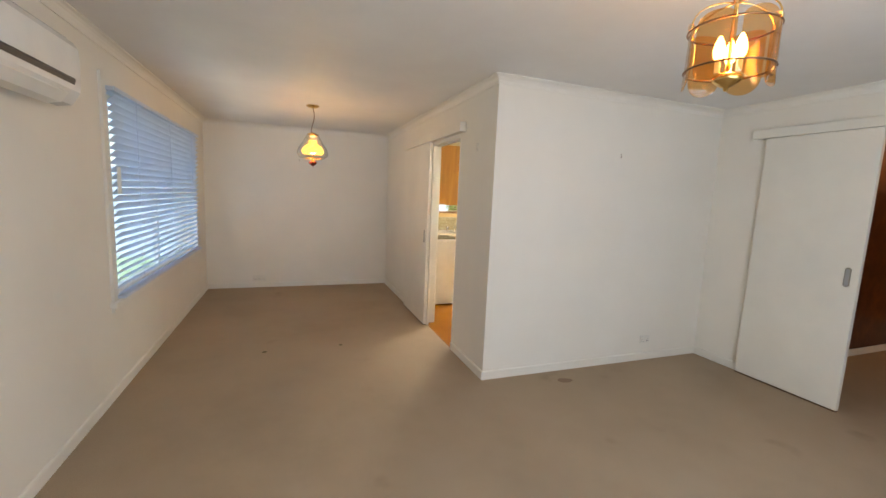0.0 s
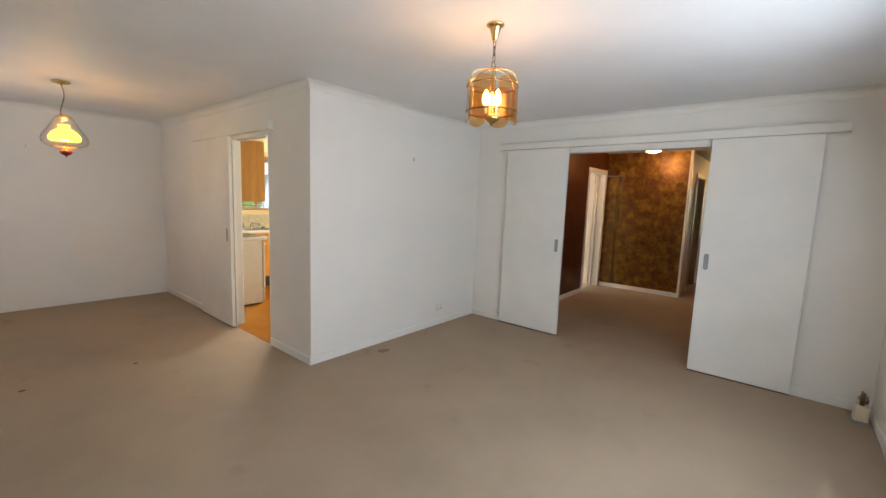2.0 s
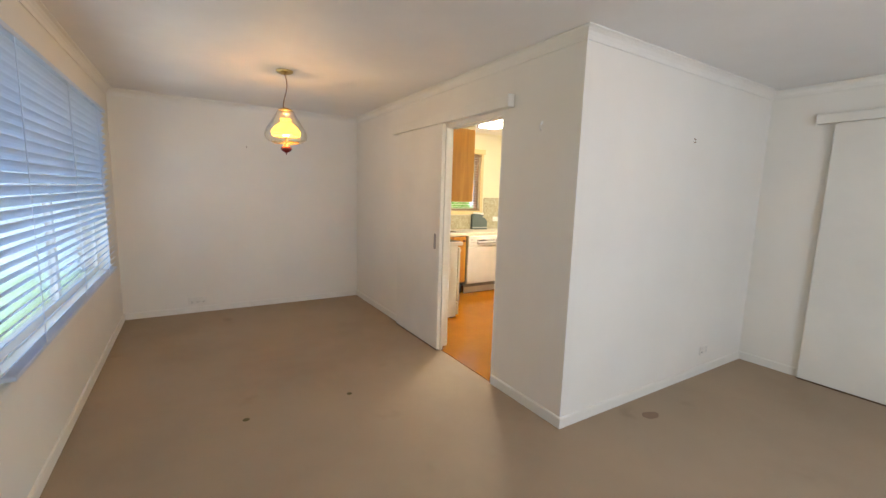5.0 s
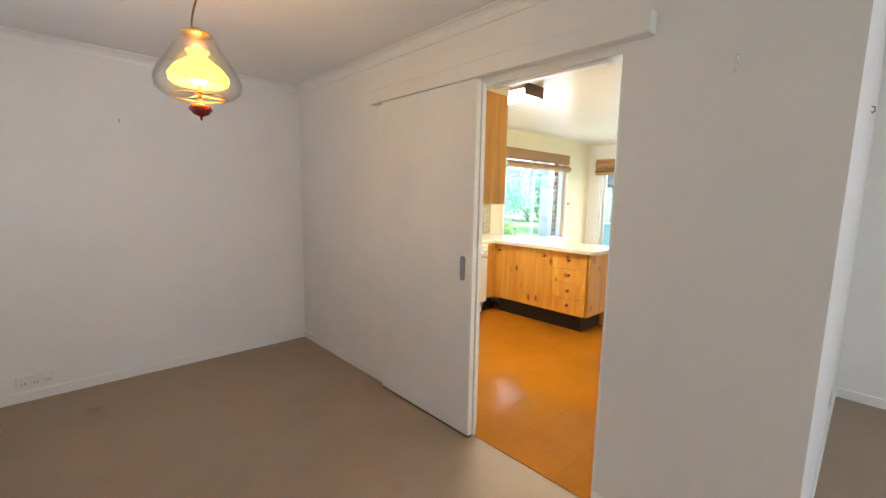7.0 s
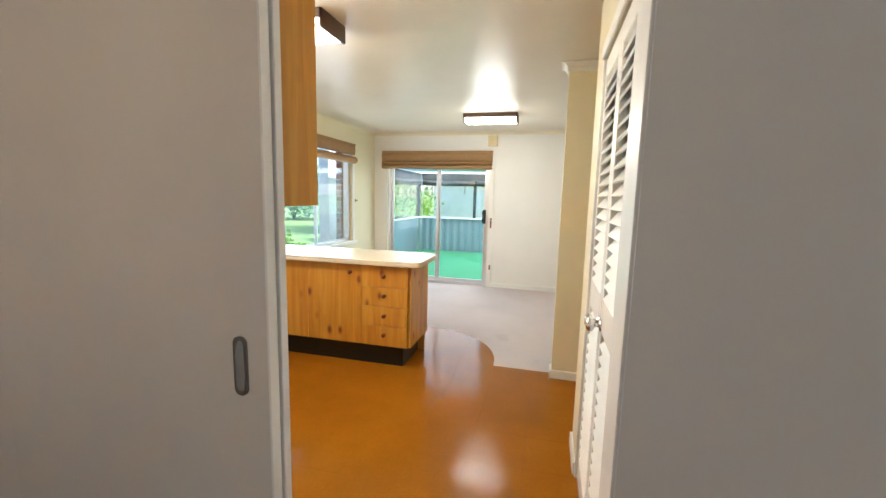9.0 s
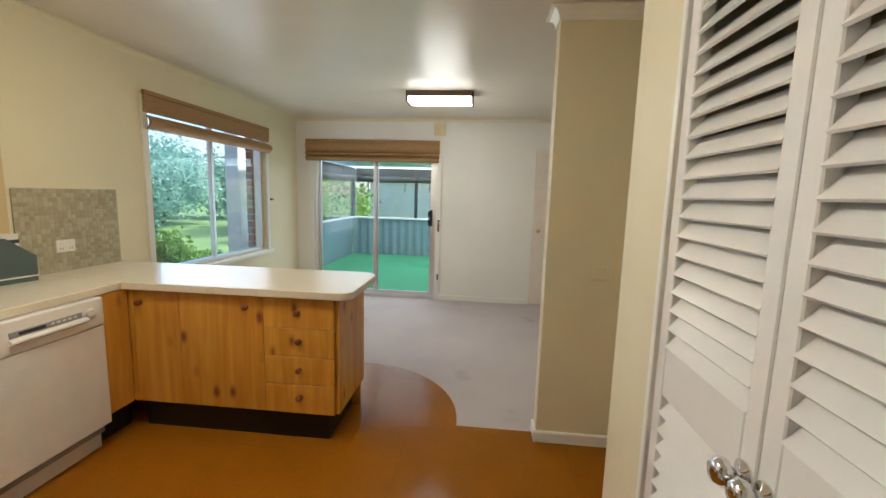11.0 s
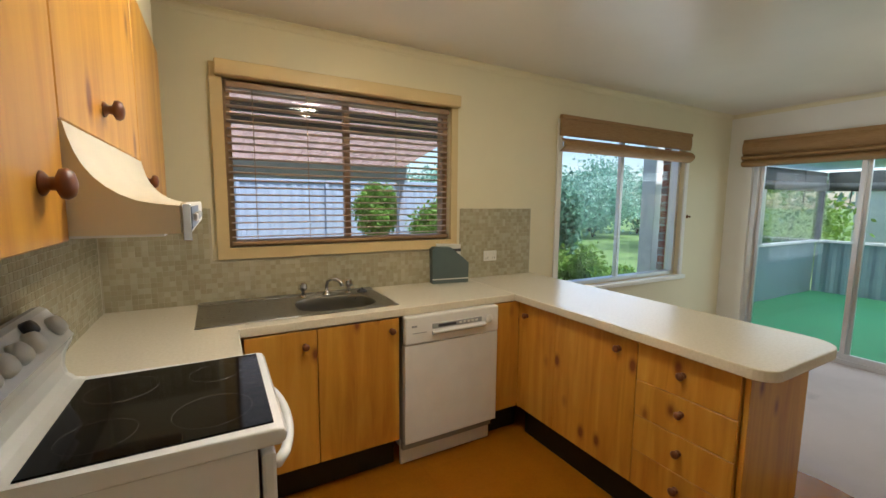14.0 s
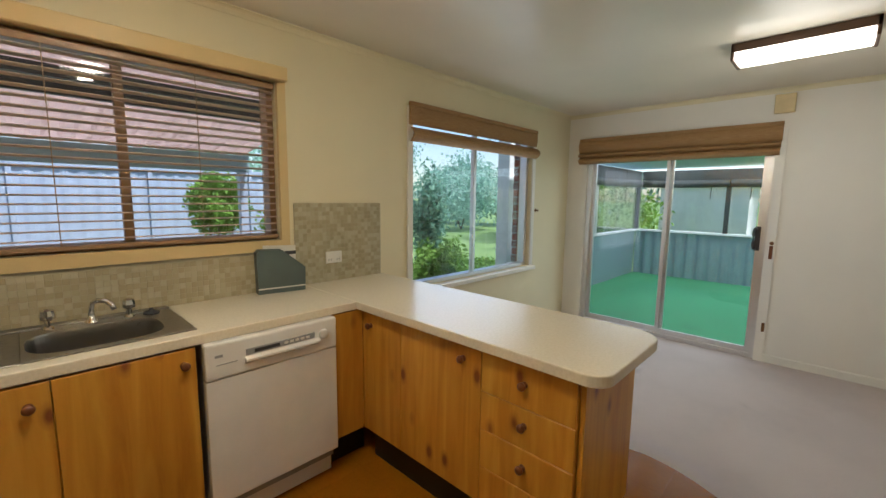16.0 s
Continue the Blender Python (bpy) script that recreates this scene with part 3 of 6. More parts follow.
bm = cbox(2.395, 2.505, -1.118, -1.098, 0, 2.05, 0.002, 1)
add_box(bm, 2.395, 2.505, -2.622, -2.602, 0, 2.05, 0.002, 1)
add_box(bm, 2.395, 2.505, -2.602, -1.118, 2.03, 2.052, 0.002, 1)
structure("door_frame_living", bm, M_TRIM, "white lining of the wide hall opening", "door frame")


# ---- sliding doors ----
def pull(x, y, z, face, parent):
    """A flush oval pull let into a door face that looks towards -x."""
    oval = lambda w, h: [(y + w * math.copysign(1, math.cos(a)) * 0 + w * math.cos(a), z + (h - w) * (1 if math.sin(a) >= 0 else -1) + w * math.sin(a)) for a in [2 * math.pi * k / 24 + 0.01 for k in range(24)]]
    p = part("handle", prism(oval(0.019, 0.072), "x", x - 0.004, x + 0.002), M_STEEL, parent, "flush brushed steel pull")
    part("recess", prism(oval(0.011, 0.060), "x", x - 0.0055, x - 0.0035), M_GREYPL, p, "dark recess")


def sliding_door(y0, y1, x0, x1, top, handle_y, label):
    d = thing("sliding_door", ((x0 + x1) / 2, (y0 + y1) / 2, 0.008), label, "door", "sliding doors")
    part("panel", cbox(x0, x1, y0, y1, 0.012, top, 0.003, 1), M_DOOR, d)
    pull(x0, handle_y, 1.02, -1, d)
    part("bottom_edge", cbox(x0 + 0.004, x1 - 0.004, y0 + 0.003, y1 - 0.003, 0.0, 0.012), M_TIMBER, d, "dark strip along the bottom edge")


sliding_door(1.455, 2.33, -0.052, -0.016, 2.055, 1.53, "white flush sliding door standing half open to the kitchen")
sliding_door(-1.205, -0.455, 2.346, 2.382, 2.085, -1.14, "white flush sliding door pushed open beside the hall")
sliding_door(-3.23, -2.50, 2.346, 2.382, 2.085, -2.555, "white flush sliding door pushed open beside the hall")
solid("pelmet", cbox(-0.062, -0.001, 0.585, 2.475, 2.058, 2.145, 0.003, 1), M_DOOR, "white timber pelmet hiding the kitchen door track", "pelmet")
solid("pelmet", cbox(2.335, 2.399, -3.36, -0.34, 2.088, 2.160, 0.003, 1), M_DOOR, "long white timber pelmet hiding the hall door track", "pelmet")
bm = cbox(0.02, 0.03, 0.78, 1.40, 2.006, 2.019)
solid("door_track", bm, M_ALU, "thin aluminium track under the doorway head", "track")


# ---- windows ----
def window_y(name, x0, x1, z0, z1, y_in, y_out, frame_mat, w, split, label, out=1):
    """A sliding window in a wall that faces along y."""
    wdw = tagged(new(name), label, "window", "", "structure")
    wdw.location = ((x0 + x1) / 2, y_in, z0)
    ROOT[wdw.name] = Vector(wdw.location)
    ya, yb = sorted((y_in, y_out))
    bm = cbox(x0, x0 + w, ya, yb, z0, z1, 0.003, 1)
    add_box(bm, x1 - w, x1, ya, yb, z0, z1, 0.003, 1)
    add_box(bm, x0 + w, x1 - w, ya, yb, z1 - w, z1, 0.003, 1)
    add_box(bm, x0 + w, x1 - w, ya, yb, z0, z0 + w, 0.003, 1)
    part("window_frame", bm, frame_mat, wdw)
    ym = (ya + yb) / 2
    part("mullion", cbox(split - w * 0.55, split + w * 0.55, ym - 0.02, ym + 0.02, z0 + w, z1 - w, 0.003, 1), frame_mat, wdw)
    for a, b in ((x0 + w, split - w * 0.55), (split + w * 0.55, x1 - w)):
        p = part("pane", cbox(a, b, ym - 0.003, ym + 0.003, z0 + w, z1 - w), M_GLASS, wdw)
        p.visible_shadow = False
    return wdw


win_k = window_y("window_1", 0.66, 2.02, 1.19, 2.08, 3.72, 3.80, M_BFRAME, 0.035, 1.325, "bronze aluminium sliding window over the sink")
win_f = window_y("window_2", 3.05, 4.74, 0.73, 2.06, 3.72, 3.80, M_ALU, 0.035, 3.88, "silver aluminium sliding window onto the garden")
win_b = window_y("window_3", -1.2, 1.28, 0.65, 2.10, -3.80, -3.74, M_TRIM, 0.04, 0.05, "white window behind a blind")
part("window_casing", wall_mesh("y", 3.655, 3.679, 0.602, 2.068, 1.13, 2.14, [(0.66, 2.02, 1.19, 2.08)]), M_CREAM, win_k, "cream painted timber casing")
bm = wall_mesh("y", 3.664, 3.679, 3.0, 4.79, 0.68, 2.11, [(3.05, 4.74, 0.73, 2.06)])
part("window_casing", bm, M_TRIM, win_f, "white painted timber casing")
part("window_sill", cbox(2.97, 4.81, 3.63, 3.725, 0.69, 0.728, 0.004, 1), M_TRIM, win_f)
win_l = tagged(new("window_4"), "white framed window behind a venetian blind", "window", "", "structure")
win_l.location = (-2.62, 1.81, 0.74)
ROOT["window_4"] = Vector(win_l.location)
bm = wall_mesh("x", -2.72, -2.68, 0.52, 3.10, 0.67, 2.10, [(0.56, 1.78, 0.71, 2.06), (1.84, 3.06, 0.71, 2.06)])
part("window_frame", bm, M_TRIM, win_l)
for a, b in ((0.56, 1.78), (1.84, 3.06)):
    part("pane", cbox(-2.703, -2.697, a, b, 0.71, 2.06), M_GLASS, win_l).visible_shadow = False
part("window_casing", wall_mesh("x", -2.612, -2.595, 0.44, 3.18, 0.59, 2.18, [(0.52, 3.10, 0.67, 2.10)]), M_WALL, win_l)
part("window_sill", cbox(-2.64, -2.575, 0.42, 3.20, 0.625, 0.665, 0.005, 1), M_TRIM, win_l)
win_e = tagged(new("window_5"), "bright window at the end of the corridor", "window", "", "structure")
win_e.location = (9.05, -2.3, 0.9)
ROOT["window_5"] = Vector(win_e.location)
part("window_frame", wall_mesh("x", 9.03, 9.07, -2.7, -1.95, 0.9, 2.0, [(-2.66, -1.99, 0.94, 1.96)]), M_TRIM, win_e)
part("pane", cbox(9.047, 9.053, -2.66, -1.99, 0.94, 1.96), M_GLASS, win_e).visible_shadow = False


# ---- blinds ----
def slat_mesh(length, depth, axis, tilt, thick=0.0025, crown=0.004):
    """One gently crowned blind slat about its own centre."""
    t = radians(tilt)
    prof = []
    for s in (-1, -0.5, 0, 0.5, 1):
        prof.append((s * depth / 2, crown * (1 - s * s)))
    prof = prof + [(u, v - thick) for u, v in reversed(prof)]
    rot = [(u * math.cos(t) - v * math.sin(t), u * math.sin(t) + v * math.cos(t)) for u, v in prof]
    bm = prism(rot, axis, -length / 2, length / 2)
    me = bpy.data.meshes.new("slat")
    bmesh.ops.recalc_face_normals(bm, faces=bm.faces[:])
    bm.to_mesh(me)
    bm.free()
    return me


def venetian(name, axis, plane, u0, u1, z0, z1, pitch, depth, tilt, slat_mat, rail_mat, cords, label, drops=()):
    centre = (plane, (u0 + u1) / 2, z0) if axis == "y" else ((u0 + u1) / 2, plane, z0)
    b = thing(name, centre, label, "blind")
    me = slat_mesh(u1 - u0, depth, axis, tilt)
    me.materials.append(slat_mat)
    n = int((z1 - z0 - 0.06) / pitch)
    rng = random.Random(5)
    for i in range(n + 1):
        s = new("slat", me)
        s.parent = b
        s.location = (rng.uniform(-0.001, 0.001), 0, 0.03 + i * pitch + rng.uniform(-0.0015, 0.0015))
    d = depth / 2

    def bar(w0, w1, a, c, lo, hi, r=0.003):
        return cbox(plane + w0, plane + w1, a, c, lo, hi, r, 1) if axis == "y" else cbox(a, c, plane + w0, plane + w1, lo, hi, r, 1)
    part("head_rail", bar(-d, d, u0, u1, z1 - 0.03, z1), rail_mat, b)
    part("bottom_rail", bar(-d * 0.9, d * 0.9, u0, u1, z0 - 0.012, z0 + 0.008), rail_mat, b)
    for c in cords:
        pts = [(plane + d * 0.95, c, z0), (plane + d * 0.95, c, z1)] if axis == "y" else [(c, plane - d * 0.95, z0), (c, plane - d * 0.95, z1)]
        part("cord", tube(pts, 0.002, 6), rail_mat, b)
    return b


venetian("venetian_blind", "y", -2.575, 0.50, 3.10, 0.69, 2.10, 0.05, 0.06, 47, M_SLAT, M_SLAT, (0.9, 1.8, 2.7), "white venetian blind lowered with tilted slats")
venetian("venetian_blind", "x", -3.665, -1.22, 1.32, 0.64, 2.12, 0.043, 0.052, 66, M_SLAT, M_SLAT, (-0.6, 0.7), "white venetian blind lowered over the window")
kb = venetian("venetian_blind", "x", 3.695, 0.675, 2.01, 1.215, 2.06, 0.0385, 0.046, -6, M_BSLAT, M_BFRAME, (0.80, 1.08, 1.62, 1.93), "brown venetian blind with open slats over the sink")
part("valance", cbox(0.628, 2.06, 3.600, 3.654, 2.072, 2.145, 0.004, 1), M_CREAM, kb, "cream timber valance board")
wd = solid("blind_wand", tube([(-2.545, 0.49, 1.58), (-2.545, 0.495, 1.40)], 0.012, 8), M_PLASTIC, "white plastic blind cord cleat on the casing", "cleat")


def roman(name, axis, plane, u0, u1, z_top, folds, label, room):
    """A woven blind drawn up into a stack of soft folds; room is the sign of the side it hangs on."""
    b = thing(name, ((u0 + u1) / 2, plane, z_top - 0.28) if axis == "x" else (plane, (u0 + u1) / 2, z_top - 0.28), label, "blind", "woven roman blinds")
    z = z_top
    for k, (h, out, sag) in enumerate(folds):
        if out is None:
            z -= h
            continue
        n = 14
        poly = []
        for i in range(n + 1):
            a = i / n
            poly.append((plane + room * (0.012 + out * math.sin(math.pi * a) ** 0.7), z - h * a - sag * a))
        for i in range(n, -1, -1):
            a = i / n
            poly.append((plane + room * (0.006 + max(out - 0.012, 0) * math.sin(math.pi * a) ** 0.7 * 0.9), z - h * a - sag * a + 0.001))
        # profile is (across, height) drawn out along the blind's width
        part("fold", prism(poly, axis, u0 + 0.004 * k, u1 - 0.003 * k), M_WOVEN, b, smooth=False)
        z -= h + sag
    rail = cbox(u0, u1, plane + min(0, room * 0.03), plane + max(0, room * 0.03), z_top - 0.02, z_top + 0.012, 0.003, 1) if axis == "x" else cbox(plane + min(0, room * 0.03), plane + max(0, room * 0.03), u0, u1, z_top - 0.02, z_top + 0.012, 0.003, 1)
    part("head_rail", rail, M_WOVEN, b)
    return b


roman("roman_blind", "x", 3.66, 3.0, 4.76, 2.125, [(0.150, 0.014, 0), (0.016, None, 0), (0.105, 0.055, 0)], "brown woven roman blind drawn up over the garden window", -1)
roman("roman_blind", "y", 5.53, 1.72, 3.53, 2.11, [(0.15, 0.035, 0), (0.05, 0.05, 0), (0.07, 0.05, 0)], "brown woven roman blind drawn up over the glass door", -1)

# ---- sliding glass door ----
gd = tagged(new("door_glass"), "aluminium sliding glass door to the sunroom, closed", "door", "", "structure")
gd.location = (5.62, 2.6, 0.0)
ROOT[gd.name] = Vector(gd.location)
part("door_frame", wall_mesh("x", 5.57, 5.68, 1.76, 3.44, 0.0, 2.02, [(1.80, 3.40, 0.04, 1.98)]), M_ALU, gd)
for a, b, x in ((1.80, 2.62, 5.60), (2.56, 3.40, 5.64)):
    part("sash", wall_mesh("x", x - 0.014, x + 0.014, a, b, 0.04, 1.98, [(a + 0.035, b - 0.035, 0.09, 1.94)]), M_ALU, gd)
    part("pane", cbox(x - 0.003, x + 0.003, a + 0.035, b - 0.035, 0.09, 1.94), M_GLASS, gd).visible_shadow = False
part("handle", tube([(5.585, 1.835, 1.20), (5.555, 1.845, 1.20), (5.545, 1.85, 1.15), (5.545, 1.85, 1.07), (5.555, 1.845, 1.02), (5.585, 1.835, 1.02)], 0.014, 8), M_DARKPL, gd, "black pull handle", True)
part("lock", cbox(5.575, 5.587, 1.805, 1.845, 1.0, 1.22, 0.004, 1), M_DARKPL, gd, "black lock plate")
part("architrave", wall_mesh("x", 5.53, 5.549, 1.69, 3.50, 0.0, 2.07, [(1.76, 3.44, 0.0, 2.02)]), M_TRIM, gd, "cream architrave")
solid("key_hook", lathe([(0.0, 0), (0.016, 0), (0.016, 0.006), (0.006, 0.01), (0.006, 0.03), (0.012, 0.036), (0.0, 0.04)], (5.53, 1.715, 1.08), 12, pose(0, 0, 0, 0, -90, 0)), M_BRONZE, "small bronze hook on the architrave", "hook")
solid("key_tag", cbox(5.512, 5.52, 1.702, 1.728, 0.94, 1.06, 0.004, 1), M_KNOB, "brown tag hanging from the hook", "tag")
solid("door_latch", cbox(5.515, 5.529, 1.70, 1.722, 0.28, 0.36, 0.003, 1), M_BRONZE, "small bronze latch on the architrave", "latch")
solid("wall_hook", lathe([(0.0, 0), (0.018, 0), (0.018, 0.006), (0.007, 0.01), (0.007, 0.024), (0.014, 0.03), (0.0, 0.034)], (4.84, 3.679, 1.32), 12, pose(0, 0, 0, 90, 0, 0)), M_BRONZE, "dark blind cleat beside the garden window", "hook")
solid("chime_box", cbox(5.505, 5.549, 1.66, 1.80, 2.19, 2.345, 0.006, 2), plain("aged_cream_plastic", (0.66, 0.54, 0.30), 0.5), "yellowed cream plastic door chime box", "door chime")

# ---- family room door ----
fd = tagged(new("door_family"), "cream flush door, closed, with a brass knob", "door", "", "structure")
fd.location = (5.54, 0.08, 0.0)
ROOT[fd.name] = Vector(fd.location)
part("panel", cbox(5.528, 5.546, -0.36, 0.48, 0.01, 2.04, 0.003, 1), plain("aged_cream_door", (0.74, 0.66, 0.55), 0.4, 0, 0.04), fd)
part("handle", lathe([(0.0, 0), (0.026, 0), (0.026, 0.005), (0.009, 0.008), (0.009, 0.03), (0.022, 0.038), (0.026, 0.052), (0.016, 0.064), (0.0, 0.066)], (5.528, 0.41, 1.0), 16, pose(0, 0, 0, 0, -90, 0)), M_BRASS, fd, "brass door knob", True)


# ---- pendant lamps ----
def chain(parent, x, y, z0, z1, pts=None):
    n = max(3, int((z1 - z0) / 0.028))
    for i in range(n):
        zc = z0 + (z1 - z0) * (i + 0.5) / n
        h = (z1 - z0) / n * 0.66
        ring = []
        for k in range(12):
            a = 2 * math.pi * k / 12
            o = 0.007 * math.cos(a)
            ring.append((x + (o if i % 2 else 0), y + (0 if i % 2 else o), zc + h * math.sin(a)))
        part("chain_link", tube(ring, 0.0022, 6, closed=True), M_BRONZE, parent, smooth=True)


def living_lamp(x, y):
    lamp = thing("pendant_lamp", (x, y, 2.4), "brass pendant lamp with curved amber glass panels, lit", "lamp")
    part("ceiling_rose", lathe([(0.0, 2.399), (0.046, 2.399), (0.047, 2.392), (0.036, 2.386), (0.028, 2.378), (0.015, 2.325), (0.008, 2.315), (0.0, 2.313)], (x, y, 0)), M_BRASS, lamp, "polished brass ceiling cup", True)
    chain(lamp, x, y, 2.215, 2.318)
    ring = [(x + 0.018 * math.cos(2 * math.pi * k / 16), y, 2.195 + 0.018 * math.sin(2 * math.pi * k / 16)) for k in range(16)]
    part("hanging_ring", tube(ring, 0.003, 6, closed=True), M_BRONZE, lamp, smooth=True)
    n, R = 6, 0.118
    for i in range(n):
        a = 2 * math.pi * i / n + 0.25
        u = Vector((math.cos(a), math.sin(a), 0))
        t = Vector((-math.sin(a), math.cos(a), 0))
        outline = []
        W = 0.060
        for k in range(13):
            q = math.pi * k / 12
            outline.append((W * math.cos(q), 2.088 + 0.030 * math.sin(q)))
        for k in range(13):
            q = math.pi + math.pi * k / 12
            outline.append((W * math.cos(q), 1.945 + 0.05 * math.sin(q)))
        bm = bmesh.new()
        rows = []
        for off in (0.0, 0.004):
            ring = []
            for w, z in outline:
                bend = R + off + 0.014 * (1 - (w / W) ** 2)
                p = Vector((x, y, z)) + u * bend + t * w
                ring.append(bm.verts.new(p))
            rows.append(ring)
        bm.faces.new(rows[0])
        bm.faces.new(rows[1][::-1])
        m = len(outline)
        for k in range(m):
            bm.faces.new((rows[0][k], rows[0][(k + 1) % m], rows[1][(k + 1) % m], rows[1][k]))
        part("glass_panel", bm, M_AMBER, lamp, "arched amber glass panel").visible_shadow = False
        arc = [Vector((x, y, 0)) + u * (0.006 + (R + 0.004) * math.sin(q)) + Vector((0, 0, 2.085 + 0.092 * math.cos(q) ** 0.8)) + t * 0.058 * math.sin(q) for q in [math.pi / 2 * k / 8 for k in range(9)]]
        part("arm", tube(arc, 0.0028, 6), M_BRASS, lamp, smooth=True)
    for z in (2.088, 1.955):
        ring = [(x + (R + 0.017) * math.cos(2 * math.pi * k / 36), y + (R + 0.017) * math.sin(2 * math.pi * k / 36), z) for k in range(36)]
        part("band", tube(ring, 0.0035, 6, closed=True), M_BRONZE, lamp, smooth=True)
    part("bottom_cup", lathe([(0.0, 1.885), (0.006, 1.887), (0.008, 1.897), (0.022, 1.902), (0.042, 1.918), (0.048, 1.932), (0.03, 1.945), (0.0, 1.95)], (x, y, 0)), M_BRASS, lamp, "brass bottom cup", True)
    part("stem", tube([(x, y, 1.945), (x, y, 2.175)], 0.005, 8), M_BRASS, lamp)
    for i in range(3):
        a = 2 * math.pi * i / 3 + 0.6
        cx, cy = x + 0.036 * math.cos(a), y + 0.036 * math.sin(a)
        c = part("candle", tube([(cx, cy, 1.945), (cx, cy, 1.985)], 0.010, 10), M_PLASTIC, lamp)
        part("bulb", lathe([(0.008, 1.985), (0.016, 2.0), (0.019, 2.02), (0.014, 2.045), (0.005, 2.066), (0.0, 2.07)], (cx, cy, 0), 14), M_BULB, c, "lit candle bulb", True).visible_shadow = False


living_lamp(-0.04, -1.80)


def dining_lamp(x, y):
    lamp = thing("pendant_lamp", (x, y, 2.4), "brass pendant lamp with clear glass shade and amber bowl, lit", "lamp")
    part("ceiling_rose", lathe([(0.0, 2.399), (0.066, 2.399), (0.068, 2.39), (0.05, 2.38), (0.02, 2.372), (0.0, 2.37)], (x, y, 0)), M_BRASS, lamp, "brass ceiling rose", True)
    cord = [(x + 0.016 * math.sin(k / 15 * 5.0), y, 2.375 - k / 15 * 0.27) for k in range(16)]
    part("cord", tube(cord, 0.004, 8), M_BRONZE, lamp, smooth=True)
    part("cap", lathe([(0.0, 2.115), (0.02, 2.112), (0.055, 2.095), (0.062, 2.085), (0.0, 2.088)], (x, y, 0)), M_BRASS, lamp, smooth=True)
    outer = [(0.062, 2.09), (0.076, 2.06), (0.112, 2.0), (0.152, 1.94), (0.168, 1.90), (0.162, 1.862), (0.135, 1.838), (0.105, 1.832)]
    shade = part("shade", lathe(outer + [(r - 0.004, z + 0.001) for r, z in reversed(outer)], (x, y, 0), 36), M_CLEAR, lamp, "clear glass oil-lamp shade", True)
    shade.visible_shadow = False
    part("shade_rim", tube([(x + 0.106 * math.cos(2 * math.pi * k / 36), y + 0.106 * math.sin(2 * math.pi * k / 36), 1.832) for k in range(36)], 0.004, 6, closed=True), M_BRASS, lamp, smooth=True)
    bowl = [(0.045, 2.02), (0.03, 2.0), (0.05, 1.985), (0.09, 1.955), (0.115, 1.92), (0.112, 1.895), (0.10, 1.885)]
    part("bowl", lathe(bowl + [(r - 0.004, z) for r, z in reversed(bowl)], (x, y, 0), 32), M_AMBERBOWL, lamp, "glowing amber glass bowl", True).visible_shadow = False
    part("bulb", lathe([(0.0, 1.88), (0.02, 1.885), (0.04, 1.92), (0.042, 1.95), (0.025, 1.985), (0.0, 1.995)], (x, y, 0), 20), M_BULB, lamp, "lit bulb", True).visible_shadow = False
    part("stem", tube([(x, y, 1.89), (x, y, 1.805)], 0.008, 8), M_BRASS, lamp)
    for k in range(3):
        a = 2 * math.pi * k / 3
        part("spoke", tube([(x, y, 1.838), (x + 0.105 * math.cos(a), y + 0.105 * math.sin(a), 1.834)], 0.003, 6), M_BRASS, lamp)
    part("finial", lathe([(0.0, 1.735), (0.004, 1.74), (0.006, 1.752), (0.03, 1.762), (0.046, 1.782), (0.04, 1.797), (0.018, 1.806), (0.014, 1.82), (0.0, 1.822)], (x, y, 0), 24), M_RUBY, lamp, "turned ruby-red finial", True)


dining_lamp(-1.24, 1.98)

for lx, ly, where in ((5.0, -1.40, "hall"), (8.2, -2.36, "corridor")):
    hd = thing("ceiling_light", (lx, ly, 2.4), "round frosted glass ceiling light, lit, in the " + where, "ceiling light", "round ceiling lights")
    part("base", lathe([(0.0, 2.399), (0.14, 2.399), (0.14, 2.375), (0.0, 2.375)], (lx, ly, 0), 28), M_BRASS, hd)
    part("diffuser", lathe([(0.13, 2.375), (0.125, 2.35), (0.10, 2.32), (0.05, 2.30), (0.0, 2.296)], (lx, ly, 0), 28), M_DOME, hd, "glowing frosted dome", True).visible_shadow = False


def tube_light(x, y0, y1, w):
    t = thing("fluorescent_light", (x, (y0 + y1) / 2, 2.4), "fluorescent ceiling light with dark timber trim, lit", "ceiling light", "fluorescent lights")
    part("body", cbox(x - w / 2 + 0.012, x + w / 2 - 0.012, y0 + 0.02, y1 - 0.02, 2.372, 2.399), M_PLASTIC, t)
    part("diffuser", cbox(x - w / 2 + 0.016, x + w / 2 - 0.016, y0 + 0.018, y1 - 0.018, 2.303, 2.372, 0.008, 2), M_TUBEGLOW, t, "bright opal diffuser")
    for a, b in ((x - w / 2, x - w / 2 + 0.014), (x + w / 2 - 0.014, x + w / 2)):
        part("trim", cbox(a, b, y0, y1, 2.350, 2.399, 0.002, 1), M_TIMBER, t, "dark timber side trim")
    for a, b in ((y0, y0 + 0.016), (y1 - 0.016, y1)):
        part("end_cap", cbox(x - w / 2, x + w / 2, a, b, 2.30, 2.399, 0.002, 1), M_TIMBER, t, "dark timber end cap")


tube_light(1.38, 2.08, 2.74, 0.27)
tube_light(4.20, 1.26, 1.90, 0.24)


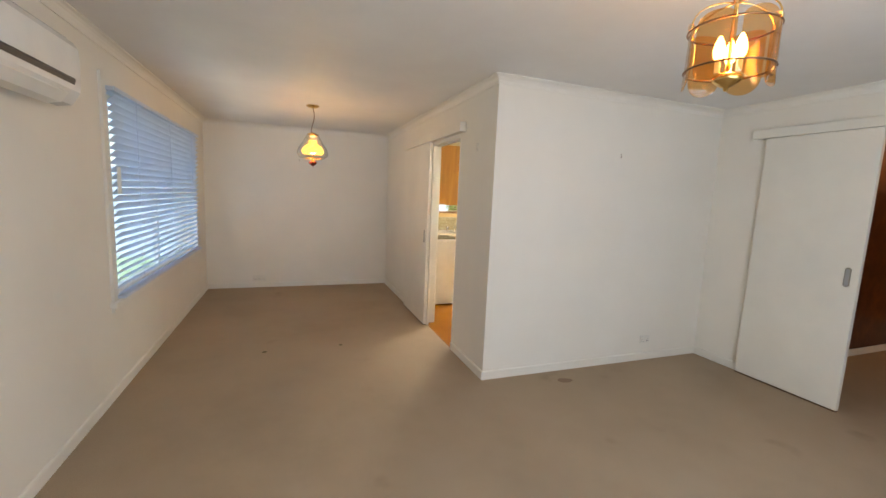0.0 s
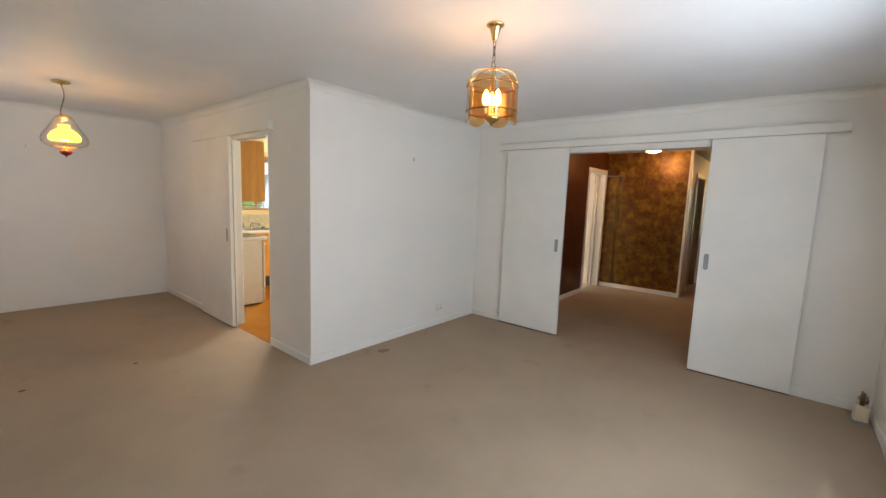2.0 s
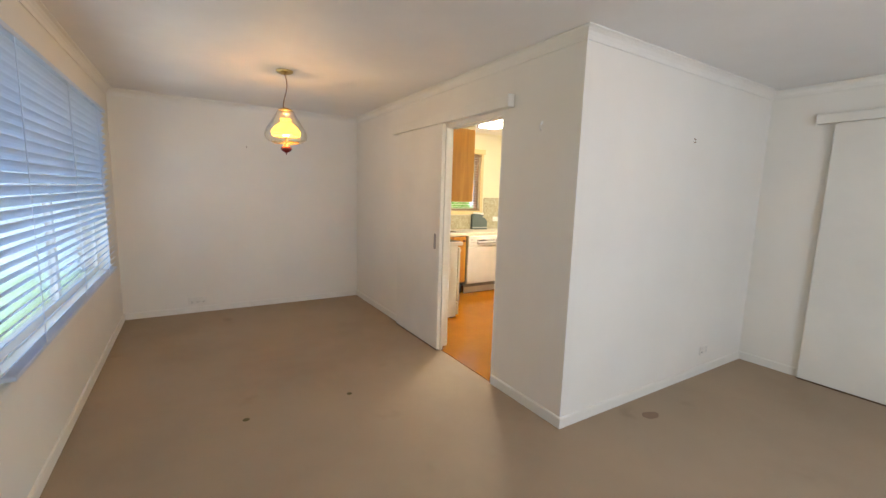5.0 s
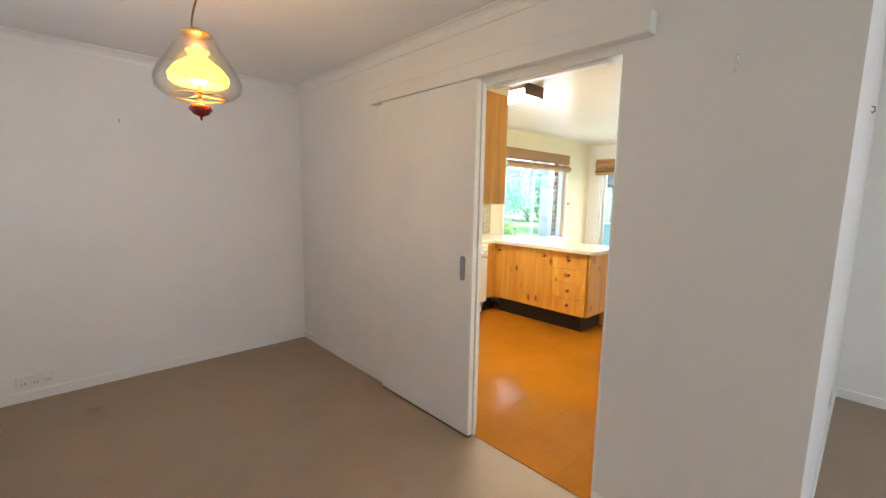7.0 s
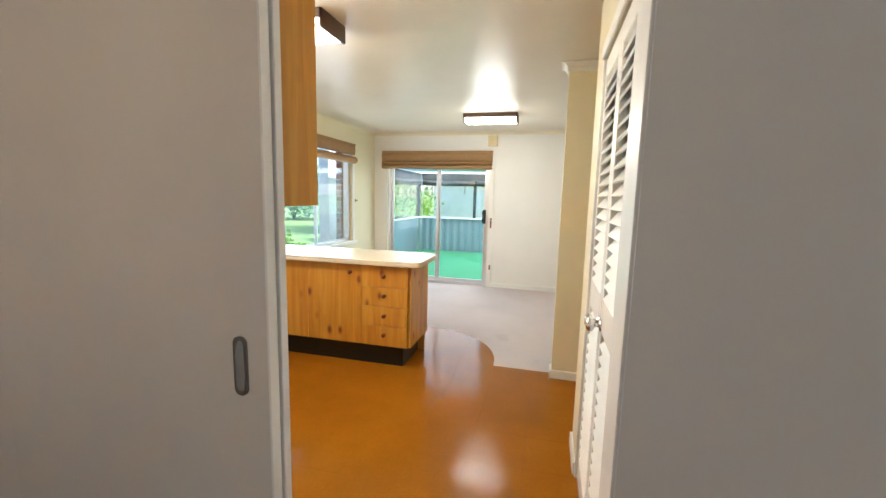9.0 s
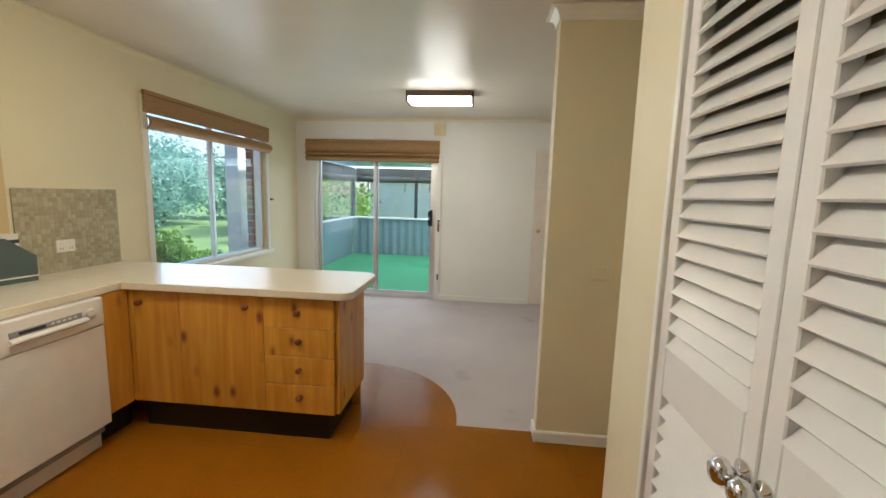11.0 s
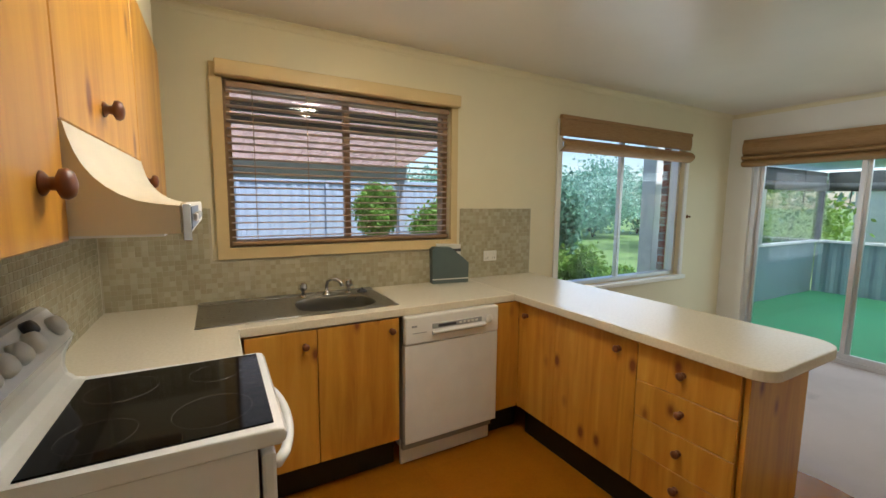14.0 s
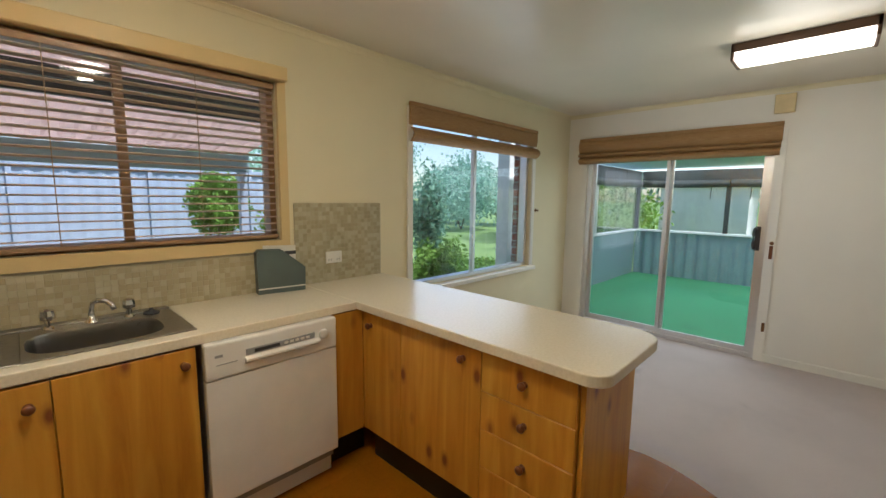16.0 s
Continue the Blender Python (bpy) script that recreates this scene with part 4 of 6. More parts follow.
# ---- kitchen joinery ----
def knob(x, y, z, way, parent, r=0.017):
    """A turned timber knob standing off a front; way is the direction it points."""
    turn = {"+x": pose(0, 0, 0, 0, 90, 0), "-x": pose(0, 0, 0, 0, -90, 0), "-y": pose(0, 0, 0, 90, 0, 0), "+y": pose(0, 0, 0, -90, 0, 0)}[way]
    prof = [(0.0, 0), (r * 0.8, 0), (r * 0.75, 0.003), (r * 0.42, 0.008), (r * 0.45, 0.014), (r * 0.95, 0.019), (r, 0.025), (r * 0.8, 0.031), (r * 0.3, 0.034), (0.0, 0.0345)]
    part("knob", lathe(prof, (x, y, z), 16, turn), M_KNOB, parent, "dark turned wooden knob", True)


FRONT_N, FRONT_P, FRONT_U = 3.115, 2.195, 0.42
ZT, ZB = 0.853, 0.182


def base_unit_north(x0, x1, splits, knobs, label, top=ZT):
    c = thing("base_cabinet", ((x0 + x1) / 2, 3.42, 0), label, "cabinet", "pine base cabinets")
    part("body", cbox(x0 + 0.001, x1 - 0.001, FRONT_N + 0.021, 3.675, ZB, top), M_PINE2, c)
    part("plinth", cbox(x0, x1, FRONT_N + 0.085, 3.66, 0.006, ZB), M_BLACK, c, "black recessed plinth")
    for (a, b), (kx, kz) in zip(splits, knobs):
        d = part("door", cbox(a + 0.0015, b - 0.0015, FRONT_N, FRONT_N + 0.019, ZB, ZT - 0.004, 0.002, 1), M_PINE, c)
        knob(kx, FRONT_N, kz, "-y", d)


base_unit_north(0.66, 1.405, [(0.68, 0.99), (0.99, 1.405)], [(0.935, 0.777), (1.362, 0.788)], "knotty pine sink cabinet with two doors", 0.72)
c = thing("base_cabinet", (2.11, 3.42, 0), "knotty pine corner filler beside the dishwasher", "cabinet", "pine base cabinets")
part("panel", cbox(2.025, 2.193, FRONT_N, FRONT_N + 0.02, ZB, ZT, 0.002, 1), M_PINE, c)
part("body", cbox(2.025, 2.215, FRONT_N + 0.021, 3.675, ZB, ZT), M_PINE2, c)
part("plinth", cbox(2.025, 2.25, FRONT_N + 0.085, 3.66, 0.006, ZB), M_BLACK, c, "black recessed plinth")
c = thing("base_cabinet", (0.38, 3.1, 0), "knotty pine corner cabinet beside the stove", "cabinet", "pine base cabinets")
part("body", cbox(0.105, 0.64, 2.775, 3.675, ZB, ZT), M_PINE, c)
part("plinth", cbox(0.105, 0.60, 2.775, 3.66, 0.006, ZB), M_BLACK, c, "black recessed plinth")


def base_unit_peninsula(y0, y1, fronts, knobs, label, kind):
    c = thing("base_cabinet", (2.45, (y0 + y1) / 2, 0), label, "cabinet", "pine base cabinets")
    part("body", cbox(FRONT_P + 0.021, 2.665, y0 + 0.001, y1 - 0.001, ZB, ZT), M_PINE2, c)
    part("plinth", cbox(FRONT_P + 0.055, 2.66, y0 + (0.055 if y0 < 2 else 0), y1, 0.006, ZB), M_BLACK, c, "black recessed plinth")
    for (a, b, z0, z1), (ky, kz) in zip(fronts, knobs):
        d = part(kind, cbox(FRONT_P, FRONT_P + 0.019, a + 0.0015, b - 0.0015, z0 + 0.0015, z1 - 0.0015, 0.002, 1), M_PINE, c)
        knob(FRONT_P, ky, kz, "-x", d)
    return c


base_unit_peninsula(2.807, 3.09, [(2.807, 3.09, ZB, ZT)], [(3.042, 0.777)], "knotty pine peninsula cabinet with one narrow door", "door")
base_unit_peninsula(2.31, 2.807, [(2.31, 2.807, ZB, ZT)], [(2.405, 0.785)], "knotty pine peninsula cabinet with one wide door", "door")
dr = base_unit_peninsula(1.905, 2.31, [(1.905, 2.31, 0.675, ZT), (1.905, 2.31, 0.513, 0.675), (1.905, 2.31, 0.35, 0.513), (1.905, 2.31, ZB, 0.35)],
                         [(2.108, 0.768), (2.105, 0.607), (2.105, 0.441), (2.105, 0.28)], "knotty pine peninsula drawer unit with four drawers", "drawer")
part("end_panel", cbox(2.216, 2.685, 1.884, 1.904, ZB, ZT, 0.002, 1), M_PINE, dr, "knotty pine end panel")
c = thing("peninsula_back", (2.71, 2.8, 0), "pine back panel of the peninsula towards the family room", "panel")
part("panel", cbox(2.667, 2.685, 1.906, 3.675, 0.006, ZT), M_PINE, c)
c = thing("corner_post", (2.2, 3.14, 0), "pine corner filler post of the cabinets", "panel")
part("panel", cbox(2.195, 2.23, 3.092, 3.113, ZB, ZT), M_PINE, c)

# worktop with rounded peninsula end
ZW0, ZW1 = 0.857, 0.899


def plate(x0, x1, y0, y1, z0, z1, holes=()):
    bm = wall_mesh("y", z0, z1, x0, x1, y0, y1, holes)
    for v in bm.verts:
        v.co = Vector((v.co.x, v.co.z, v.co.y))
    return bm


def rounded(points, radii, n=8):
    """A plan outline with rounded corners."""
    out = []
    m = len(points)
    for i, (p, r) in enumerate(zip(points, radii)):
        p = Vector(p)
        if r == 0:
            out.append((p.x, p.y))
            continue
        d0 = (Vector(points[i - 1]) - p).normalized()
        d1 = (Vector(points[(i + 1) % m]) - p).normalized()
        c = p + (d0 + d1) * r
        for k in range(n + 1):
            a = k / n * math.pi / 2
            q = c - d1 * r * math.cos(a) - d0 * r * math.sin(a)
            out.append((q.x, q.y))
    return out


SINK_HOLE = (0.938, 1.352, 3.21, 3.53)
bm = plate(0.102, 2.155, 2.772, 3.678, ZW0, ZW1, [SINK_HOLE, (0.665, 2.155, 2.772, 3.11)])
me_tmp = bpy.data.meshes.new("tmp")
b2 = prism(rounded([(2.155, 1.80), (2.76, 1.80), (2.76, 3.678), (2.155, 3.678)], [0.075, 0.12, 0, 0]), "z", ZW0, ZW1)
b2.to_mesh(me_tmp)
b2.free()
bm.from_mesh(me_tmp)
bpy.data.meshes.remove(me_tmp)
worktop = solid("worktop", bm, M_BENCH, "cream speckled laminate worktop with a rounded peninsula end", "worktop")
bev = worktop.modifiers.new("edge", "BEVEL")
bev.width, bev.segments, bev.limit_method = 0.005, 2, "ANGLE"

# sink
sink = thing("kitchen_sink", (0.96, 3.46, 0.895), "stainless steel sink with drainboard let into the worktop", "sink")
N = 64
x0, x1, y0, y1 = 0.93, 1.43, 3.18, 3.645
cx, cy, hx, hy = 1.145, 3.37, 0.205, 0.155
outer = [(x0 + (x1 - x0) * k / 16, y0) for k in range(16)] + [(x1, y0 + (y1 - y0) * k / 16) for k in range(16)] + [(x1 - (x1 - x0) * k / 16, y1) for k in range(16)] + [(x0, y1 - (y1 - y0) * k / 16) for k in range(16)]


def squircle(f, x, y):
    a = math.atan2((y - cy) / hy, (x - cx) / hx)
    c_, s_ = math.cos(a), math.sin(a)
    r = (abs(c_) ** 3.2 + abs(s_) ** 3.2) ** (-1 / 3.2)
    return cx + hx * f * r * c_, cy + hy * f * r * s_


bm = bmesh.new()
rings = [[bm.verts.new((x, y, 0.8995)) for x, y in outer], [bm.verts.new((x, y, 0.905)) for x, y in outer]]
for f, z in ((1.0, 0.905), (0.985, 0.897), (0.97, 0.875), (0.93, 0.775), (0.85, 0.75), (0.4, 0.745)):
    rings.append([bm.verts.new((*squircle(f, x, y), z)) for x, y in outer])
for a, b in zip(rings, rings[1:]):
    for k in range(N):
        bm.faces.new((a[k], a[(k + 1) % N], b[(k + 1) % N], b[k]))
bm.faces.new(rings[-1])
part("bowl", bm, M_STEEL, sink, smooth=False)
bm = cbox(0.50, 0.93, 3.18, 3.645, 0.8995, 0.9045, 0.002, 1)
board = part("drainboard", bm, M_STEEL, sink)
for k in range(8):
    part("rib", cbox(0.54, 0.89, 3.25 + 0.036 * k, 3.262 + 0.036 * k, 0.904, 0.9055, 0.0005, 1), M_STEEL, board)
part("back_ledge", cbox(0.50, 1.43, 3.6, 3.645, 0.904, 0.912, 0.003, 2), M_STEEL, sink, "raised back ledge")
part("waste", lathe([(0.0, 0.749), (0.035, 0.749), (0.036, 0.747), (0.03, 0.746)], (1.145, 3.37, 0), 20), M_CHROME, sink)
tap = thing("kitchen_tap", (1.15, 3.58, 0.905), "chrome mixer set with swan spout and two handles", "tap")
spout = [(1.145, 3.58, 0.905), (1.145, 3.58, 0.96), (1.15, 3.572, 0.985), (1.165, 3.55, 1.0), (1.19, 3.515, 1.0), (1.205, 3.49, 0.985), (1.21, 3.482, 0.965)]
part("spout", tube(spout, 0.010, 10), M_CHROME, tap, smooth=True)
part("base", lathe([(0.024, 0.905), (0.022, 0.91), (0.014, 0.92), (0.012, 0.935), (0.0, 0.935)], (1.145, 3.58, 0), 18), M_CHROME, tap, smooth=True)
for hx_ in (1.012, 1.272):
    part("handle", lathe([(0.02, 0.905), (0.018, 0.91), (0.011, 0.917), (0.011, 0.94), (0.024, 0.947), (0.026, 0.96), (0.022, 0.98), (0.010, 0.987), (0.0, 0.988)], (hx_, 3.575, 0), 12), M_CHROME, tap, "faceted chrome tap handle")
solid("sink_plug", lathe([(0.0, 0.902), (0.03, 0.902), (0.032, 0.909), (0.024, 0.919), (0.008, 0.921), (0.008, 0.93), (0.0, 0.931)], (1.35, 3.56, 0), 16), M_DARKPL, "black rubber sink plug lying on the sink edge", "plug", smooth=True)


# dishwasher
def dishwasher(x0, x1):
    d = thing("dishwasher", ((x0 + x1) / 2, 3.4, 0), "white built-in dishwasher under the worktop", "dishwasher")
    yf = 3.088
    part("body", cbox(x0 + 0.004, x1 - 0.004, yf + 0.045, 3.66, 0.1, 0.85), M_GREYPL, d)
    part("door", cbox(x0, x1, yf, yf + 0.04, 0.155, 0.700, 0.005, 2), M_WHITE, d)
    panel = part("control_panel", cbox(x0, x1, yf - 0.006, yf + 0.04, 0.702, 0.855, 0.010, 2), M_WHITE, d, "white control panel")
    prof = [(yf - 0.008, 0.742), (yf - 0.028, 0.755), (yf - 0.028, 0.764), (yf - 0.006, 0.772)]
    part("handle", prism(prof, "x", x0 + 0.15, x1 - 0.10), M_WHITE, panel, "curved grip")
    part("display", cbox(x0 + 0.155, x1 - 0.12, yf - 0.010, yf - 0.004, 0.776, 0.803, 0.002, 1), M_GREYPL, panel, "grey display strip")
    part("button", cbox(x0 + 0.19, x0 + 0.30, yf - 0.012, yf - 0.009, 0.782, 0.797, 0.001, 1), M_DARKPL, panel)
    for k in range(5):
        part("button", cbox(x0 + 0.32 + 0.026 * k, x0 + 0.338 + 0.026 * k, yf - 0.012, yf - 0.009, 0.784, 0.795, 0.001, 1), M_PLASTIC, panel)
    part("dial", lathe([(0.0, 0), (0.024, 0), (0.023, 0.012), (0.018, 0.016), (0.0, 0.016)], (x1 - 0.075, yf - 0.006, 0.785), 20, pose(0, 0, 0, 90, 0, 0)), M_PLASTIC, panel, "white selector dial", True)
    part("emblem", cbox(x0 + 0.035, x0 + 0.065, yf - 0.0075, yf - 0.0055, 0.795, 0.806), M_GREYPL, panel, "small grey emblem bar")
    part("emblem", cbox(x0 + 0.04, x0 + 0.12, yf - 0.0075, yf - 0.0055, 0.762, 0.766), M_GREYPL, panel, "thin grey line of print")
    part("kickplate", cbox(x0 + 0.002, x1 - 0.002, yf + 0.07, yf + 0.09, 0.006, 0.15, 0.003, 1), M_WHITE, d)


dishwasher(1.425, 2.015)


# stove
def stove(y0, y1):
    s = thing("stove", (0.42, (y0 + y1) / 2, 0), "white freestanding electric stove with black ceramic hob", "stove")
    part("body", cbox(0.145, 0.665, y0 + 0.012, y1 - 0.012, 0.02, 0.865, 0.004, 1), M_WHITE, s)
    part("oven_door", cbox(0.672, 0.705, y0 + 0.012, y1 - 0.012, 0.20, 0.84, 0.008, 2), M_WHITE, s)
    part("drawer", cbox(0.672, 0.702, y0 + 0.012, y1 - 0.012, 0.04, 0.19, 0.008, 2), M_WHITE, s)
    part("oven_window", cbox(0.7045, 0.7075, y0 + 0.10, y1 - 0.10, 0.32, 0.62, 0.001, 1), M_HOB, s, "dark oven window")
    hp = []
    for k in range(13):
        a = k / 12
        hp.append((0.708 + 0.055 * math.sin(math.pi * a) ** 0.6, y0 + 0.03 + (y1 - y0 - 0.06) * a, 0.80))
    part("door_handle", tube(hp, 0.014, 10), M_WHITE, s, "white curved oven handle", True)
    top = [(0.13, 0.862), (0.715, 0.862), (0.728, 0.872), (0.732, 0.888), (0.724, 0.902), (0.708, 0.906), (0.238, 0.906), (0.212, 0.913), (0.193, 0.932), (0.186, 0.962), (0.192, 1.0),
           (0.208, 1.032), (0.222, 1.05), (0.168, 1.132), (0.152, 1.140), (0.134, 1.136), (0.120, 1.11), (0.120, 0.90)]
    shell = prism(top, "y", y0, y1)
    rim = [e for e in shell.edges if abs(e.verts[0].co.y - e.verts[1].co.y) < 1e-6]
    bmesh.ops.bevel(shell, geom=rim, offset=0.007, segments=3, affect="EDGES", profile=0.5)
    part("top_shell", shell, M_WHITE, s, "white enamel top with sloping control panel")
    part("hob_glass", cbox(0.240, 0.704, y0 + 0.03, y1 - 0.022, 0.904, 0.9105, 0.002, 1), M_HOB, s, "black ceramic hob")
    for px, py, r in ((0.345, y0 + 0.15, 0.075), (0.35, y1 - 0.15, 0.085), (0.575, y0 + 0.16, 0.09), (0.58, y1 - 0.14, 0.07)):
        part("hob_ring", tube([(px + r * math.cos(2 * math.pi * k / 40), py + r * math.sin(2 * math.pi * k / 40), 0.9100) for k in range(40)], 0.0009, 4, closed=True), M_RING, s)
    slope = math.degrees(math.atan2(0.082, 0.054))
    for k, (f, r) in enumerate(((0.16, 0.03), (0.31, 0.03), (0.45, 0.03), (0.60, 0.03), (0.66, 0.022), (0.88, 0.03))):
        py = y0 + (y1 - y0) * f
        part("control_knob", lathe([(0.0, 0), (r, 0), (r * 0.9, 0.014), (r * 0.8, 0.02), (0.0, 0.021)], (0.196 if k != 4 else 0.178, py, 1.091 if k != 4 else 1.118), 18, pose(0, 0, 0, 0, 90 - (90 - slope), 0)), M_DARKPL if k == 4 else M_PLASTIC, s, "dark timer dial" if k == 4 else "white control knob", True)
    for px in (0.19, 0.62):
        for py in (y0 + 0.05, y1 - 0.05):
            part("foot", lathe([(0.02, 0.0), (0.02, 0.012), (0.012, 0.021), (0.0, 0.021)], (px, py, 0.004), 10), M_DARKPL, s)


stove(2.206, 2.765)

# upper cabinets, hood and bulkhead
structure("bulkhead", cbox(0.1, 0.405, 1.60, 3.40, 2.06, 2.40), M_KWALL, "cream plaster bulkhead above the cabinets", "bulkhead")


def upper(y0, y1, z0, knob_at, label, stile=0.0):
    c = thing("wall_cabinet", (0.26, (y0 + y1) / 2, z0), label, "cabinet", "pine wall cabinets")
    part("body", cbox(0.101, FRONT_U - 0.02, y0, y1 - 0.001, z0, 2.059), M_PINE, c)
    d = part("door", cbox(FRONT_U - 0.019, FRONT_U, y0 + stile + 0.0015, y1 - 0.0015, z0 + 0.001, 2.056, 0.002, 1), M_PINE, c)
    knob(FRONT_U, *knob_at, "+x", d, 0.02)


upper(1.60, 1.985, 1.382, (1.895, 1.462), "knotty pine wall cabinet beside the doorway", 0.02)
upper(1.987, 2.69, 1.555, (2.27, 1.62), "short knotty pine cabinet above the range hood")
upper(2.692, 3.36, 1.45, (2.77, 1.50), "knotty pine wall cabinet in the corner")


def hood(y0, y1):
    h = thing("range_hood", (0.33, (y0 + y1) / 2, 1.387), "cream slimline range hood with a curved top", "range hood")
    prof = [(0.102, 1.390), (0.555, 1.390), (0.555, 1.434), (0.52, 1.438)]
    for k in range(1, 9):
        a = k / 8
        prof.append((0.52 - 0.098 * a - 0.02 * math.sin(math.pi * a), 1.438 + 0.115 * a ** 1.6))
    prof += [(0.102, 1.553)]
    part("canopy", prism(prof, "y", y0, y1), M_CREAMPL, h)
    part("front_panel", cbox(0.556, 0.566, y0, y1, 1.384, 1.440, 0.003, 1), M_CREAMPL, h, "cream front strip")
    part("control_strip", cbox(0.566, 0.5685, y0 + 0.06, y0 + 0.36, 1.392, 1.432, 0.001, 1), M_DARKPL, h, "dark control strip")
    for k in range(3):
        part("switch", cbox(0.568, 0.577, y0 + 0.10 + k * 0.09, y0 + 0.14 + k * 0.09, 1.405, 1.42, 0.003, 1), M_GREYPL if k else M_WHITE, h)
    part("end_clip", cbox(0.558, 0.570, y0 - 0.004, y0 - 0.001, 1.378, 1.437, 0.001, 1), M_CHROME, h, "worn chrome end clip")
    part("filter", cbox(0.14, 0.53, y0 + 0.03, y1 - 0.03, 1.384, 1.3905), M_ALU, h, "metal grease filter")


hood(1.988, 2.688)


# letter box on the bench
rk = thing("file_rack", (1.98, 3.605, 0.895), "grey-green plastic document rack standing on the worktop", "document rack")


def turned(bm, deg, c=(1.98, 3.60)):
    bmesh.ops.rotate(bm, verts=bm.verts[:], cent=(*c, 0), matrix=Matrix.Rotation(radians(deg), 3, "Z"))
    return bm


poly = [(1.852, 0.896), (2.108, 0.896), (2.112, 1.035), (1.985, 1.140), (1.865, 1.146), (1.848, 1.132)]
part("shell", turned(prism(poly, "y", 3.575, 3.640), -9), M_BIN, rk)
part("stripe", turned(cbox(1.850, 2.111, 3.5725, 3.5755, 0.925, 0.932), -9), M_PLASTIC, rk, "thin white stripe")
part("papers", turned(prism([(1.90, 0.95), (2.085, 0.95), (2.085, 1.155), (1.90, 1.165)], "y", 3.641, 3.655), -4), M_PLASTIC, rk, "white papers")
part("tag", turned(cbox(2.02, 2.085, 3.6375, 3.6405, 1.105, 1.125), -4), M_DARKPL, rk, "dark label")


# ---- pantry with louvred doors ----
structure("wall_pantry", wall_mesh("y", 0.57, 0.65, 0.1, 1.535, 0, 2.4, [(0.40, 1.23, 0, 2.05)]), M_KWALL, "cream pantry front with a doorway", "wall")
structure("wall_pantry_side", wall_mesh("x", 1.465, 1.535, 0.1, 0.57, 0, 2.4), M_KWALL, "cream pantry side wall", "wall")
bm = cbox(0.345, 0.402, 0.651, 0.664, 0, 2.10, 0.003, 1)
add_box(bm, 1.228, 1.25, 0.60, 0.654, 0, 2.06, 0.003, 1)
add_box(bm, 0.402, 1.228, 0.651, 0.664, 2.045, 2.10, 0.003, 1)
structure("door_frame_pantry", bm, M_TRIM, "cream architrave round the pantry doors", "door frame")
structure("baseboard_pantry", sweep([(1.25, 0.65), (1.535, 0.65), (1.535, 0.1)], SKIRT), M_TRIM, "cream skirting board", "skirting")


def louvre_door(x0, x1, knob_x, label):
    d = thing("louvre_door", ((x0 + x1) / 2, 0.625, 0.01), label, "door", "louvred pantry doors")
    ya, yb, st = 0.608, 0.642, 0.045
    part("stile", cbox(x0, x0 + st, ya, yb, 0.012, 2.04, 0.003, 1), M_TRIM, d)
    part("stile", cbox(x1 - st, x1, ya, yb, 0.012, 2.04, 0.003, 1), M_TRIM, d)
    for z0, z1 in ((0.012, 0.14), (0.926, 1.057), (1.96, 2.04)):
        part("rail", cbox(x0 + st, x1 - st, ya, yb, z0, z1, 0.003, 1), M_TRIM, d)
    w = x1 - x0 - 2 * st
    me = slat_mesh(w + 0.008, 0.062, "x", -50, 0.007, 0.001)
    me.materials.append(M_TRIM)
    for lo, hi in ((0.14, 0.926), (1.057, 1.96)):
        n = int((hi - lo) / 0.047)
        for k in range(n):
            s = new("louvre", me)
            s.parent = d
            s.matrix_parent_inverse = Matrix.Translation(-Vector(d.location))
            s.location = ((x0 + x1) / 2, 0.625, lo + (hi - lo) * (k + 0.5) / n)
    part("knob", lathe([(0.0, 0), (0.024, 0), (0.024, 0.004), (0.008, 0.008), (0.009, 0.022), (0.024, 0.03), (0.027, 0.042), (0.018, 0.054), (0.0, 0.056)], (knob_x, yb, 0.95), 18, pose(0, 0, 0, -90, 0, 0)), M_CHROME, d, "chrome door knob", True)


louvre_door(0.404, 0.812, 0.786, "cream louvred pantry door, closed, with a chrome knob")
louvre_door(0.816, 1.226, 0.843, "cream louvred pantry door, closed, with a chrome knob")


# ---- fittings ----
def wall_plate(name, x, y, z, face, w, h, sockets, label, category, cover=None):
    p = thing(name, (x, y, z), label, category)

    def slab(u0, u1, z0, z1, d0, d1, r):
        if face == "-y":
            return cbox(x + u0, x + u1, y - d1, y - d0, z + z0, z + z1, r, 1)
        if face == "-x":
            return cbox(x - d1, x - d0, y + u0, y + u1, z + z0, z + z1, r, 1)
        return cbox(x + d0, x + d1, y + u0, y + u1, z + z0, z + z1, r, 1)
    part("plate", slab(-w / 2, w / 2, -h / 2, h / 2, 0.001, 0.010, 0.003), cover or M_PLASTIC, p)
    for u in sockets:
        part("switch", slab(u - 0.007, u + 0.007, h * 0.1, h * 0.38, 0.010, 0.014, 0.002), cover or M_WHITE, p)
        if category == "power outlet":
            for k in (-0.008, 0.008):
                part("slot", slab(u + k - 0.0015, u + k + 0.0015, -h * 0.3, -h * 0.1, 0.0095, 0.0105, 0), M_DARKPL, p)
    return p


